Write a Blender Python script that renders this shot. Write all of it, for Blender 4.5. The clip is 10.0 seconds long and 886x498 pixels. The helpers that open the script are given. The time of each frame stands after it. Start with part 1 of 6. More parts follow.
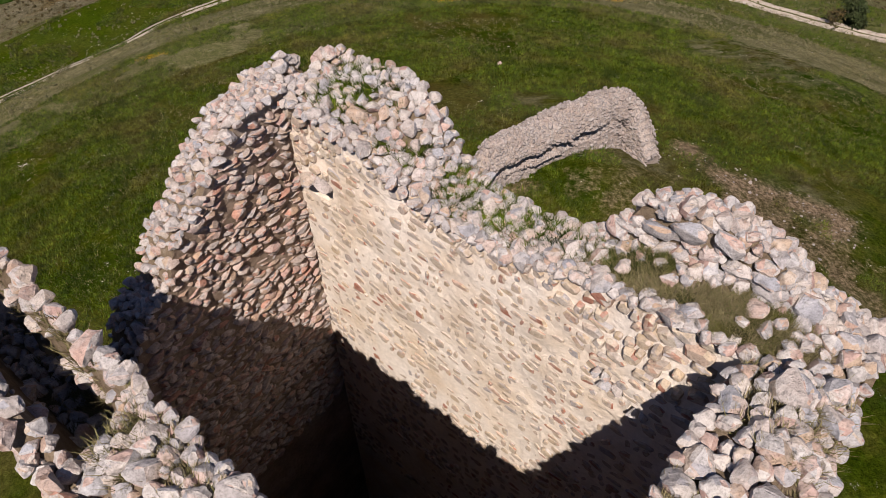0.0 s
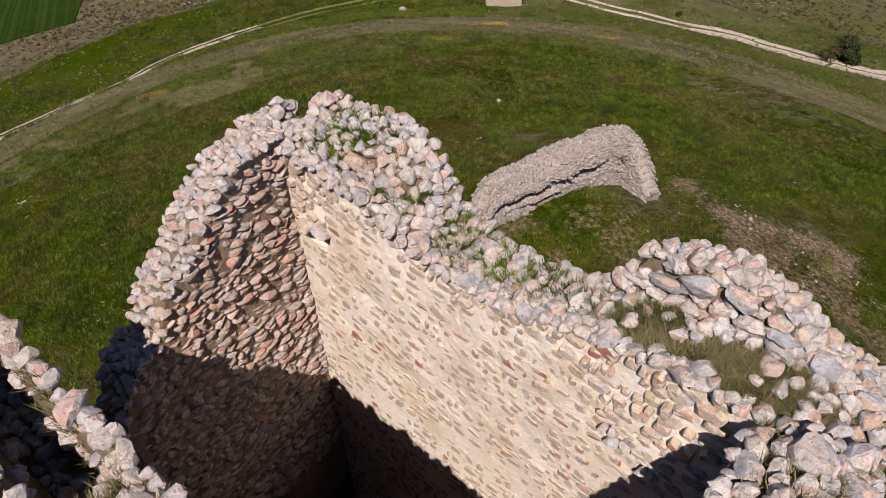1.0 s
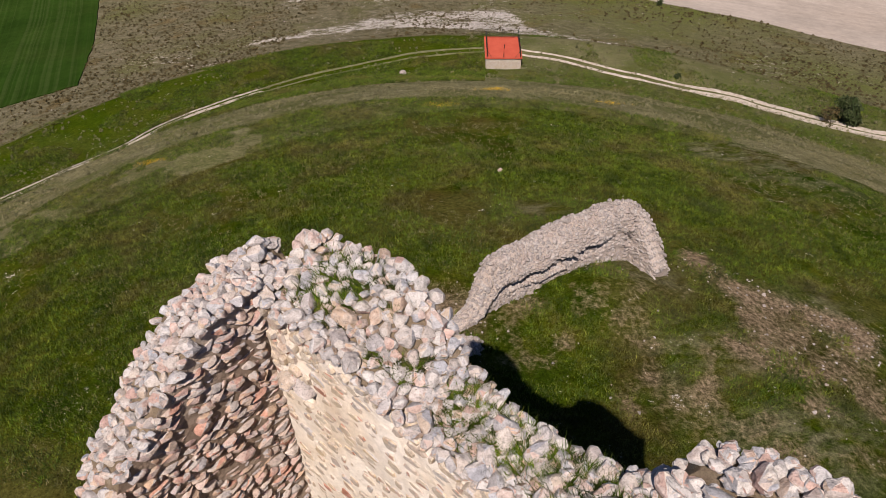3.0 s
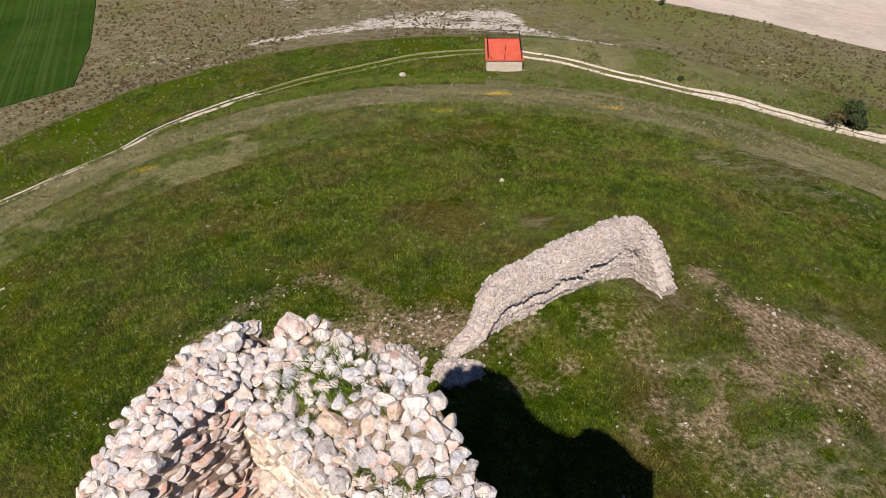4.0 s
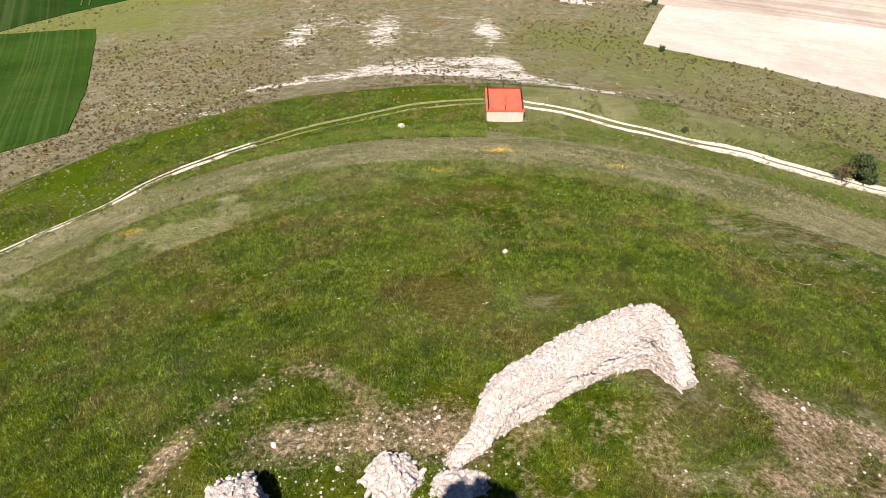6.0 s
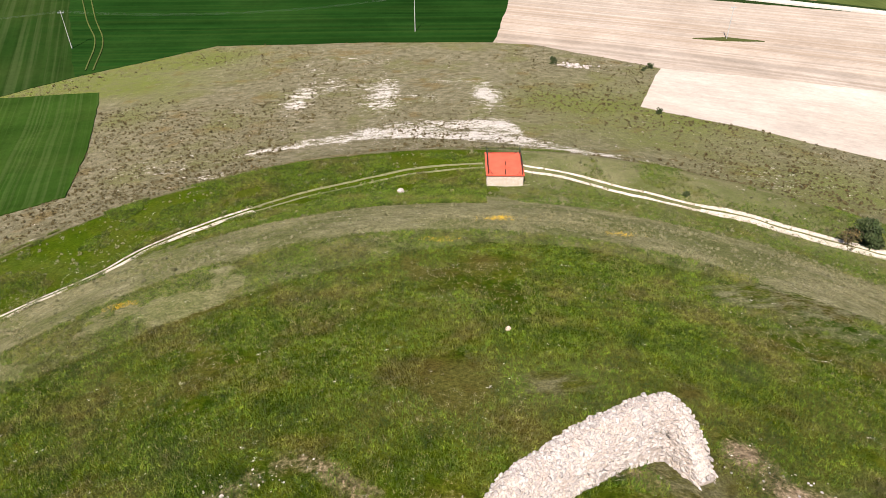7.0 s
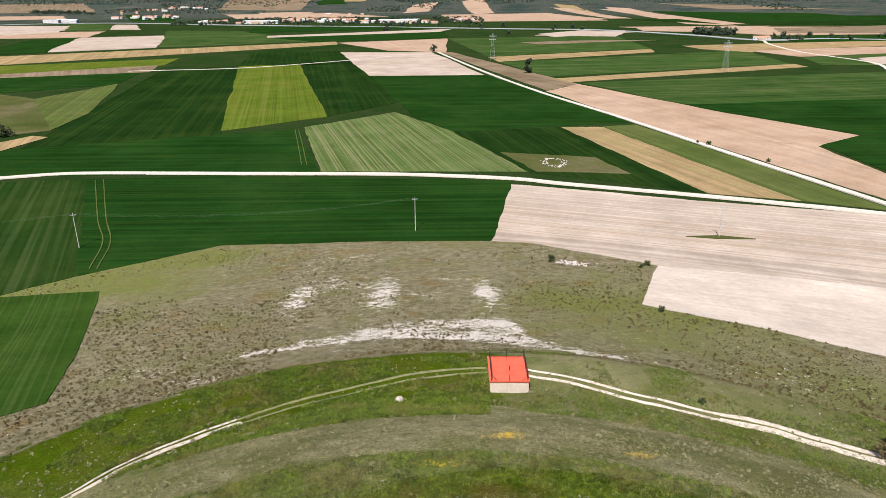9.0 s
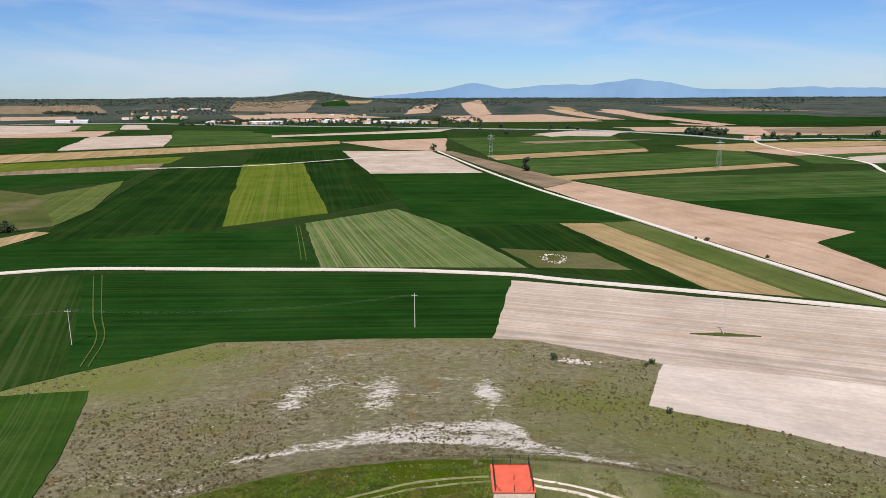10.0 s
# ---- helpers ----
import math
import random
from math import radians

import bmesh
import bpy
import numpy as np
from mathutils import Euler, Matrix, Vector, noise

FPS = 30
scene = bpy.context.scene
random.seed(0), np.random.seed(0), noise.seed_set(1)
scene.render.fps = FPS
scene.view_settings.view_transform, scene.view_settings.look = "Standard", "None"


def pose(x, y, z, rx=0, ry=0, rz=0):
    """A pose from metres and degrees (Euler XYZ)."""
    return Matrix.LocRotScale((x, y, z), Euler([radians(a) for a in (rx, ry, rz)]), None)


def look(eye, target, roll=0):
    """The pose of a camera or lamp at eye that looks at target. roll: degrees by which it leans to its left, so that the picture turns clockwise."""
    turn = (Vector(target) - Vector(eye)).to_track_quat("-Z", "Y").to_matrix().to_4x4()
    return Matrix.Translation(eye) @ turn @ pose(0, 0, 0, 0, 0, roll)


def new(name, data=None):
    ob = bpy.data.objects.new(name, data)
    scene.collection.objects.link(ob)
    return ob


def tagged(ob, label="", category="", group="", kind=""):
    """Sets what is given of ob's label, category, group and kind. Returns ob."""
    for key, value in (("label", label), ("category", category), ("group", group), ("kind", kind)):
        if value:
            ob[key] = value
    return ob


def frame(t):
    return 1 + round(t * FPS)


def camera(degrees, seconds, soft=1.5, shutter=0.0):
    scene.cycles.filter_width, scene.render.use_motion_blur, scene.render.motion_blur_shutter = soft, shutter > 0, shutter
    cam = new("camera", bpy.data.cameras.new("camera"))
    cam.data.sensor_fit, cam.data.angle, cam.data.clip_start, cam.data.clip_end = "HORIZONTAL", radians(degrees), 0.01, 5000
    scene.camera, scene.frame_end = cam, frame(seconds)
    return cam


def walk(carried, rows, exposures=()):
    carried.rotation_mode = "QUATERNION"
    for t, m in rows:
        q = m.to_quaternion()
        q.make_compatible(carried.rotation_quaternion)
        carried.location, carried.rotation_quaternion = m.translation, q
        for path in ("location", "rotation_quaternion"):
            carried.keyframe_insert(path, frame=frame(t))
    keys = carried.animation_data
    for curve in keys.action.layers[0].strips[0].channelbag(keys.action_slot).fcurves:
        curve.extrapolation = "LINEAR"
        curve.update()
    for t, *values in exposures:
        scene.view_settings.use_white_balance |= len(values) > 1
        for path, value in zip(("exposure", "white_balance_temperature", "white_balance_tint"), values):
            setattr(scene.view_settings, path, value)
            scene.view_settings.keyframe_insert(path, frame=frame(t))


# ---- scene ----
cam = camera(64.8, 10.0, soft=0.5)
# seconds, place, yaw to the left, pitch, roll
PATH = [
    (0.0, 0.073, 0.007, 29.968, 0.48, -49.76, -0.13),
    (0.5, 0.066, 0.148, 29.932, 0.41, -48.39, -0.14),
    (1.0, 0.058, 0.405, 29.908, 0.38, -47.04, -0.17),
    (1.5, 0.049, 0.789, 29.895, 0.38, -45.61, -0.26),
    (2.0, 0.039, 1.300, 29.891, 0.39, -44.21, -0.40),
    (2.5, 0.027, 1.934, 29.895, 0.41, -43.05, -0.50),
    (2.7, 0.021, 2.219, 29.898, 0.41, -42.80, -0.48),
    (4.0, -0.024, 4.451, 29.942, 0.39, -43.13, -0.38),
    (4.5, -0.047, 5.445, 29.965, 0.36, -43.40, -0.33),
    (4.6, -0.052, 5.650, 29.970, 0.36, -43.70, -0.30),
    (4.8, -0.063, 6.065, 29.980, 0.37, -45.85, -0.20),
    (5.0, -0.074, 6.491, 29.990, 0.38, -49.74, -0.10),
    (5.2, -0.086, 6.920, 30.000, 0.38, -51.85, -0.15),
    (5.5, -0.105, 7.573, 30.016, 0.37, -51.40, -0.20),
    (5.7, -0.118, 8.013, 30.027, 0.30, -47.10, -0.17),
    (5.8, -0.125, 8.235, 30.032, 0.27, -44.60, -0.15),
    (6.0, -0.140, 8.680, 30.042, 0.22, -40.33, -0.15),
    (6.2, -0.155, 9.128, 30.052, 0.22, -38.32, -0.20),
    (7.3, -0.254, 11.618, 30.097, 0.10, -34.30, -0.26),
    (7.5, -0.275, 12.074, 30.103, 0.11, -32.69, -0.30),
    (8.0, -0.331, 13.218, 30.114, 0.09, -28.59, -0.33),
    (8.5, -0.394, 14.371, 30.118, 0.05, -24.42, -0.38),
    (9.0, -0.463, 15.537, 30.115, -0.03, -20.31, -0.38),
    (9.5, -0.540, 16.724, 30.103, -0.07, -16.17, -0.33),
    (10.0, -0.623, 17.938, 30.080, -0.13, -12.56, -0.30),
]


def aimed(x, y, z, yaw, pitch, roll):
    a, b = radians(yaw), radians(pitch)
    way = Vector((-math.sin(a) * math.cos(b), math.cos(a) * math.cos(b), math.sin(b)))
    return look((x, y, z), Vector((x, y, z)) + way, roll)


walk(cam, [(t, aimed(*row)) for t, *row in PATH],
     exposures=[(0.0, 0.58, 6800, 18), (2.5, 0.60, 6800, 18), (4.0, 1.08, 6650, 14), (5.5, 1.55, 6700, 13), (6.1, 1.78, 6650, 12), (7.5, 1.60, 6550, 11), (8.5, 1.54, 6400, 10), (9.0, 1.45, 6330, 11), (10.0, 1.18, 6200, 12)])

# ---- light: a clear noon sky with thin high cloud ----
SUN_WAY = Vector((3.65, 16.0, -22.0)).normalized()
sun = new("sun", bpy.data.lights.new("sun", "SUN"))
sun.data.energy, sun.data.angle, sun.data.color = 5.0, radians(0.53), (1.0, 0.945, 0.87)
sun.matrix_world = look((0, 0, 300), Vector((0, 0, 300)) + SUN_WAY)
world = bpy.data.worlds.new("sky")
scene.world = world
world.use_nodes = True
wt = world.node_tree
wt.nodes.clear()
w_out = wt.nodes.new("ShaderNodeOutputWorld")
w_bg = wt.nodes.new("ShaderNodeBackground")
w_sky = wt.nodes.new("ShaderNodeTexSky")
w_sky.sky_type, w_sky.sun_disc = "NISHITA", False
w_sky.sun_elevation = math.asin(-SUN_WAY.z)
w_sky.sun_rotation = math.atan2(-SUN_WAY.x, -SUN_WAY.y)
w_sky.altitude, w_sky.air_density, w_sky.dust_density, w_sky.ozone_density = 900, 1.0, 0.25, 3.0
w_tc = wt.nodes.new("ShaderNodeTexCoord")
w_map = wt.nodes.new("ShaderNodeMapping")
w_map.inputs["Scale"].default_value = (1.2, 1.2, 7.0)
w_noise = wt.nodes.new("ShaderNodeTexNoise")
w_noise.inputs["Scale"].default_value, w_noise.inputs["Detail"].default_value = 2.2, 7.0
w_noise.inputs["Roughness"].default_value, w_noise.inputs["Distortion"].default_value = 0.55, 0.6
w_ramp = wt.nodes.new("ShaderNodeValToRGB")
w_ramp.color_ramp.elements[0].position, w_ramp.color_ramp.elements[0].color = 0.42, (0, 0, 0, 1)
w_ramp.color_ramp.elements[1].position, w_ramp.color_ramp.elements[1].color = 0.78, (0.75, 0.75, 0.75, 1)
w_mix = wt.nodes.new("ShaderNodeMix")
w_mix.data_type = "RGBA"
w_mix.inputs["B"].default_value = (8.5, 9.0, 9.6, 1)
wt.links.new(w_tc.outputs["Generated"], w_map.inputs["Vector"])
wt.links.new(w_map.outputs["Vector"], w_noise.inputs["Vector"])
wt.links.new(w_noise.outputs["Fac"], w_ramp.inputs["Fac"])
# the thin cloud lies in banks low over the plain, with a clear deep sky above
w_sep = wt.nodes.new("ShaderNodeSeparateXYZ")
w_low = wt.nodes.new("ShaderNodeMapRange")
w_low.inputs["From Min"].default_value, w_low.inputs["From Max"].default_value = 0.20, 0.50
w_low.inputs["To Min"].default_value, w_low.inputs["To Max"].default_value = 1.0, 0.12
w_thin = wt.nodes.new("ShaderNodeMath")
w_thin.operation = "MULTIPLY"
wt.links.new(w_tc.outputs["Generated"], w_sep.inputs["Vector"])
wt.links.new(w_sep.outputs["Z"], w_low.inputs["Value"])
wt.links.new(w_ramp.outputs["Color"], w_thin.inputs[0])
wt.links.new(w_low.outputs["Result"], w_thin.inputs[1])
wt.links.new(w_thin.outputs["Value"], w_mix.inputs["Factor"])
w_tint = wt.nodes.new("ShaderNodeMix")
w_tint.data_type, w_tint.blend_type = "RGBA", "MULTIPLY"
w_tint.inputs["Factor"].default_value, w_tint.inputs["B"].default_value = 1.0, (0.76, 0.98, 1.31, 1)
wt.links.new(w_sky.outputs["Color"], w_tint.inputs["A"])
wt.links.new(w_tint.outputs["Result"], w_mix.inputs["A"])
wt.links.new(w_mix.outputs["Result"], w_bg.inputs["Color"])
w_bg.inputs["Strength"].default_value = 0.035
wt.links.new(w_bg.outputs["Background"], w_out.inputs["Surface"])

# ---- materials ----
class Nodes:
    """A small builder for procedural materials."""

    def __init__(self, name):
        self.mat = bpy.data.materials.new(name)
        self.mat.use_nodes = True
        self.t = self.mat.node_tree
        self.t.nodes.clear()
        out = self.t.nodes.new("ShaderNodeOutputMaterial")
        self.bsdf = self.t.nodes.new("ShaderNodeBsdfPrincipled")
        self.t.links.new(self.bsdf.outputs[0], out.inputs["Surface"])
        self.pos = self.t.nodes.new("ShaderNodeNewGeometry").outputs["Position"]

    def link(self, a, b):
        if hasattr(a, "default_value") and hasattr(a, "links"):
            self.t.links.new(a, b)
        else:
            b.default_value = a

    def noise(self, scale, detail=4.0, rough=0.55, stretch=None, distort=0.0, vector=None):
        n = self.t.nodes.new("ShaderNodeTexNoise")
        n.inputs["Scale"].default_value, n.inputs["Detail"].default_value = scale, detail
        n.inputs["Roughness"].default_value, n.inputs["Distortion"].default_value = rough, distort
        v = vector or self.pos
        if stretch:
            m = self.t.nodes.new("ShaderNodeMapping")
            m.inputs["Rotation"].default_value = (0, 0, radians(stretch[3])) if len(stretch) > 3 else (0, 0, 0)
            m.inputs["Scale"].default_value = [1 / k for k in stretch[:3]]
            m.vector_type = "TEXTURE"
            self.t.links.new(v, m.inputs["Vector"])
            v = m.outputs["Vector"]
        self.t.links.new(v, n.inputs["Vector"])
        return n.outputs["Fac"]

    def cells(self, scale, kind="F1", out="Distance"):
        n = self.t.nodes.new("ShaderNodeTexVoronoi")
        n.feature = kind
        n.inputs["Scale"].default_value = scale
        self.t.links.new(self.pos, n.inputs["Vector"])
        return n.outputs[out]

    def ramp(self, fac, *stops):
        n = self.t.nodes.new("ShaderNodeValToRGB")
        e = n.color_ramp.elements
        while len(e) < len(stops):
            e.new(0.5)
        for el, (p, c) in zip(e, stops):
            el.position = p
            el.color = (*c, 1) if isinstance(c, tuple) else (c, c, c, 1)
        self.link(fac, n.inputs["Fac"])
        return n.outputs["Color"]

    def mix(self, fac, a, b, how="MIX"):
        n = self.t.nodes.new("ShaderNodeMix")
        n.data_type, n.blend_type = "RGBA", how
        self.link(fac, n.inputs["Factor"])
        for value, key in ((a, "A"), (b, "B")):
            self.link((*value, 1) if isinstance(value, tuple) else value, n.inputs[key])
        return n.outputs["Result"]

    def math(self, op, a, b=0.0, c=None):
        n = self.t.nodes.new("ShaderNodeMath")
        n.operation = op
        self.link(a, n.inputs[0])
        self.link(b, n.inputs[1])
        if c is not None:
            self.link(c, n.inputs[2])
        return n.outputs[0]

    def attribute(self, name):
        n = self.t.nodes.new("ShaderNodeAttribute")
        n.attribute_name = name
        return n.outputs["Fac"]

    def chance(self):
        """A number of its own for each piece, whether an object or an island of a joined mesh."""
        a = self.t.nodes.new("ShaderNodeObjectInfo").outputs["Random"]
        b = self.t.nodes.new("ShaderNodeNewGeometry").outputs["Random Per Island"]
        return self.math("FRACT", self.math("ADD", self.math("MULTIPLY", a, 7.31), self.math("MULTIPLY", b, 1.7)))

    def bump(self, height, strength, distance):
        n = self.t.nodes.new("ShaderNodeBump")
        n.inputs["Strength"].default_value, n.inputs["Distance"].default_value = strength, distance
        self.link(height, n.inputs["Height"])
        self.t.links.new(n.outputs["Normal"], self.bsdf.inputs["Normal"])

    def done(self, colour, rough=0.9, metal=0.0, spec=0.25):
        self.link((*colour, 1) if isinstance(colour, tuple) else colour, self.bsdf.inputs["Base Color"])
        self.link(rough, self.bsdf.inputs["Roughness"])
        self.bsdf.inputs["Metallic"].default_value = metal
        self.bsdf.inputs["Specular IOR Level"].default_value = spec
        return self.mat


def stone_material(name, palette, lichen=0.25, dark=0.6, relief=0.06):
    """Field stones, each with a colour of its own, blotched with lichen, veined and lightly pitted."""
    n = Nodes(name)
    tone = n.ramp(n.chance(), *palette)
    blotch, lump = n.noise(5.0, 5.0, 0.6), n.noise(13.0, 5.0, 0.6)
    c = n.mix(n.math("MULTIPLY", n.ramp(blotch, (0.50, 0.0), (0.60, 1.0)), lichen), tone, (0.46, 0.435, 0.41))
    grain = n.noise(42.0, 4.0, 0.65)
    c = n.mix(0.7, c, n.ramp(lump, (0.32, dark), (0.44, 0.90), (0.56, 1.05), (0.70, 1.25)), "MULTIPLY")
    c = n.mix(0.5, c, n.ramp(grain, (0.34, 0.5), (0.48, 1.0), (0.66, 1.25)), "MULTIPLY")
    stain = n.noise(1.4, 4.0, 0.6)
    c = n.mix(0.5, c, n.ramp(stain, (0.3, (0.84, 0.75, 0.68)), (0.6, (1.0, 1.0, 1.0))), "MULTIPLY")
    n.bump(n.math("ADD", n.math("MULTIPLY", lump, 1.3), n.math("MULTIPLY", grain, 0.5)), 1.0, relief)
    return n.done(c, 0.95, spec=0.12)


M_TOP = stone_material("weathered_stone", [(0.0, (0.423, 0.385, 0.352)), (0.12, (0.240, 0.235, 0.243)), (0.26, (0.376, 0.334, 0.301)), (0.38, (0.376, 0.259, 0.221)), (0.48, (0.414, 0.390, 0.371)), (0.60, (0.268, 0.273, 0.296)), (0.72, (0.357, 0.315, 0.291)), (0.84, (0.414, 0.395, 0.376)), (0.92, (0.357, 0.273, 0.202)), (0.98, (0.320, 0.221, 0.193))], 0.3, 0.45, 0.026)
M_FACE = stone_material("wall_face_stone", [(0.0, (0.405, 0.347, 0.274)), (0.16, (0.340, 0.274, 0.203)), (0.28, (0.432, 0.379, 0.314)), (0.42, (0.40, 0.315, 0.215)), (0.50, (0.327, 0.294, 0.261)), (0.62, (0.392, 0.320, 0.261)), (0.74, (0.287, 0.274, 0.274)), (0.82, (0.405, 0.353, 0.294)), (0.93, (0.359, 0.255, 0.196)), (0.985, (0.287, 0.131, 0.091))], 0.22, 0.55, 0.018)
M_RUBBLE = stone_material("rough_rubble_stone", [(0.0, (0.36, 0.27, 0.225)), (0.18, (0.33, 0.30, 0.28)), (0.36, (0.36, 0.255, 0.18)), (0.52, (0.35, 0.235, 0.205)), (0.70, (0.40, 0.35, 0.31)), (0.86, (0.27, 0.255, 0.26)), (0.95, (0.36, 0.20, 0.15))], 0.25, 0.45, 0.026)
M_PALE = stone_material("bleached_limestone", [(0.0, (0.305, 0.275, 0.251)), (0.3, (0.246, 0.217, 0.201)), (0.6, (0.293, 0.246, 0.223)), (0.85, (0.200, 0.178, 0.167))], 0.3, 0.42, 0.03)


def mortar_material():
    n = Nodes("lime_mortar")
    big, fine, lump = n.noise(0.8, 4), n.noise(60.0, 4, 0.7), n.noise(9.0, 5, 0.6)
    c = n.ramp(big, (0.3, (0.58, 0.47, 0.355)), (0.42, (0.64, 0.55, 0.45)), (0.55, (0.66, 0.59, 0.51)), (0.72, (0.71, 0.65, 0.58)))
    c = n.mix(0.6, c, n.ramp(lump, (0.3, 0.72), (0.65, 1.08)), "MULTIPLY")
    c = n.mix(0.5, c, n.ramp(fine, (0.3, 0.75), (0.7, 1.1)), "MULTIPLY")
    n.bump(n.math("ADD", lump, n.math("MULTIPLY", fine, 0.3)), 0.9, 0.05)
    return n.done(c, 0.95, spec=0.15)


def earth_material():
    n = Nodes("rubble_earth")
    big, fine = n.noise(2.5, 5, 0.6), n.noise(40.0, 5, 0.7)
    c = n.ramp(big, (0.3, (0.11, 0.080, 0.052)), (0.55, (0.19, 0.145, 0.10)), (0.72, (0.32, 0.27, 0.215)))
    c = n.mix(0.7, c, n.ramp(fine, (0.3, 0.6), (0.7, 1.15)), "MULTIPLY")
    n.bump(fine, 0.8, 0.04)
    return n.done(c, 0.97, spec=0.1)


# the end wall's brown mortar; some of the shaft's shade is in its tone
def bedding_material():
    n = Nodes("brown_bedding_mortar")
    big, fine, lump = n.noise(1.1, 4), n.noise(50.0, 4, 0.7), n.noise(9.0, 5, 0.6)
    c = n.ramp(big, (0.3, (0.20, 0.145, 0.105)), (0.5, (0.27, 0.205, 0.155)), (0.7, (0.36, 0.29, 0.23)))
    c = n.mix(0.7, c, n.ramp(lump, (0.3, 0.6), (0.65, 1.1)), "MULTIPLY")
    c = n.mix(0.5, c, n.ramp(fine, (0.3, 0.7), (0.7, 1.1)), "MULTIPLY")
    n.bump(n.math("ADD", lump, n.math("MULTIPLY", fine, 0.3)), 0.9, 0.06)
    return n.done(c, 0.95, spec=0.12)


M_MORTAR, M_BEDDING, M_EARTH = mortar_material(), bedding_material(), earth_material()
M_OLD_MORTAR = stone_material("bleached_mortar", [(0.0, (0.335, 0.281, 0.246)), (1.0, (0.375, 0.320, 0.281))], 0.25, 0.5, 0.08)


def ground_material():
    """Hill turf: lush grass, dry grass, scrub soil, bare chalk, plain meadow and haze-tinted far ridges, laid out by
    the attributes of the sheet.
    """
    n = Nodes("hill_turf")
    wide, mid, fine = n.noise(0.07, 5, 0.6), n.noise(0.5, 6, 0.7), n.noise(3.5, 6, 0.75)
    tuft = n.noise(11.0, 4, 0.7)
    streak = n.attribute("streak")
    lush = n.ramp(mid, (0.30, (0.0155, 0.031, 0.0017)), (0.48, (0.0378, 0.0542, 0.0034)), (0.68, (0.0791, 0.0843, 0.0086)))
    lush = n.mix(n.ramp(streak, (0.50, 0.0), (0.66, 0.8)), lush, (0.0843, 0.0757, 0.0206))
    lush = n.mix(n.ramp(streak, (0.30, 0.8), (0.44, 0.0)), lush, (0.0224, 0.043, 0.0034))
    lush = n.mix(n.ramp(wide, (0.54, 0.0), (0.68, 0.4)), lush, (0.1118, 0.1015, 0.0482))
    lush = n.mix(n.ramp(n.noise(0.16, 5, 0.65), (0.52, 0.0), (0.64, 0.7)), lush, (0.060, 0.044, 0.012))
    pale = n.math("MULTIPLY", n.attribute("pale"), n.ramp(n.noise(0.8, 6, 0.7, (0.5, 1.4, 1.0, 20)), (0.40, 0.0), (0.60, 1.0)))
    lush = n.mix(pale, lush, (0.165, 0.150, 0.085))
    dry = n.ramp(mid, (0.3, (0.108, 0.102, 0.045)), (0.5, (0.18, 0.165, 0.086)), (0.72, (0.255, 0.224, 0.132)))
    dry = n.mix(n.ramp(streak, (0.47, 0.0), (0.60, 0.6)), dry, (0.095, 0.108, 0.030))
    dry = n.mix(n.ramp(n.noise(0.10, 5, 0.65), (0.46, 0.0), (0.60, 0.5)), dry, (0.078, 0.084, 0.026))
    scrub = n.ramp(mid, (0.3, (0.076, 0.066, 0.035)), (0.5, (0.130, 0.115, 0.068)), (0.72, (0.205, 0.180, 0.120)))
    scrub = n.mix(n.ramp(wide, (0.50, 0.0), (0.64, 0.7)), scrub, (0.108, 0.106, 0.040))
    scrub = n.mix(n.ramp(n.noise(0.11, 5, 0.7), (0.56, 0.0), (0.66, 0.5)), scrub, (0.120, 0.078, 0.024))
    scrub = n.mix(n.math("MULTIPLY", n.attribute("green"), n.ramp(mid, (0.36, 0.25), (0.58, 1.0))), scrub, (0.102, 0.116, 0.028))
    chalk = n.ramp(fine, (0.3, (0.22, 0.19, 0.15)), (0.56, (0.49, 0.445, 0.40)))
    bare = n.ramp(fine, (0.3, (0.125, 0.086, 0.048)), (0.6, (0.25, 0.185, 0.122)))
    plain = n.ramp(n.noise(0.012, 5, 0.6), (0.35, (0.009, 0.024, 0.005)), (0.5, (0.018, 0.030, 0.009)), (0.65, (0.012, 0.027, 0.006)))
    # far ridges: green and brown greyed towards blue, distance haze mixed into the colour
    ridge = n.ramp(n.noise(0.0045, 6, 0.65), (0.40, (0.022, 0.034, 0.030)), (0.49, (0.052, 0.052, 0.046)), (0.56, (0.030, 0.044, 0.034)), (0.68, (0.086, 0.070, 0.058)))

    def edge(name, width=0.22):
        a = n.math("ADD", n.attribute(name), n.math("MULTIPLY", n.math("SUBTRACT", fine, 0.5), 0.9))
        a = n.math("ADD", a, n.math("MULTIPLY", n.math("SUBTRACT", mid, 0.5), 0.9))
        return n.ramp(a, (0.5 - width, 0.0), (0.5 + width, 1.0))

    c = n.mix(edge("dry", 0.13), lush, dry)
    c = n.mix(edge("strip"), c, n.mix(0.55, lush, (0.040, 0.066, 0.003)))
    c = n.mix(edge("scrub"), c, scrub)
    c = n.mix(edge("bare"), c, bare)
    c = n.mix(n.ramp(n.math("ADD", n.attribute("chalk"), n.math("ADD", n.math("MULTIPLY", n.math("SUBTRACT", n.noise(0.55, 7, 0.85, (0.8, 1.25, 1.0)), 0.5), 3.4), n.math("MULTIPLY", n.math("SUBTRACT", fine, 0.5), 1.4))), (0.46, 0.0), (0.62, 1.0)), c, chalk)
    c = n.mix(n.attribute("plain"), c, plain)
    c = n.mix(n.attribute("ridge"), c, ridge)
    c = n.mix(0.8, c, n.ramp(tuft, (0.28, 0.34), (0.5, 0.80), (0.74, 1.3)), "MULTIPLY")
    c = n.mix(0.85, c, n.ramp(fine, (0.34, 0.40), (0.5, 0.92), (0.66, 1.45)), "MULTIPLY")
    n.bump(n.math("ADD", tuft, n.math("MULTIPLY", fine, 2.0)), 0.9, 0.12)
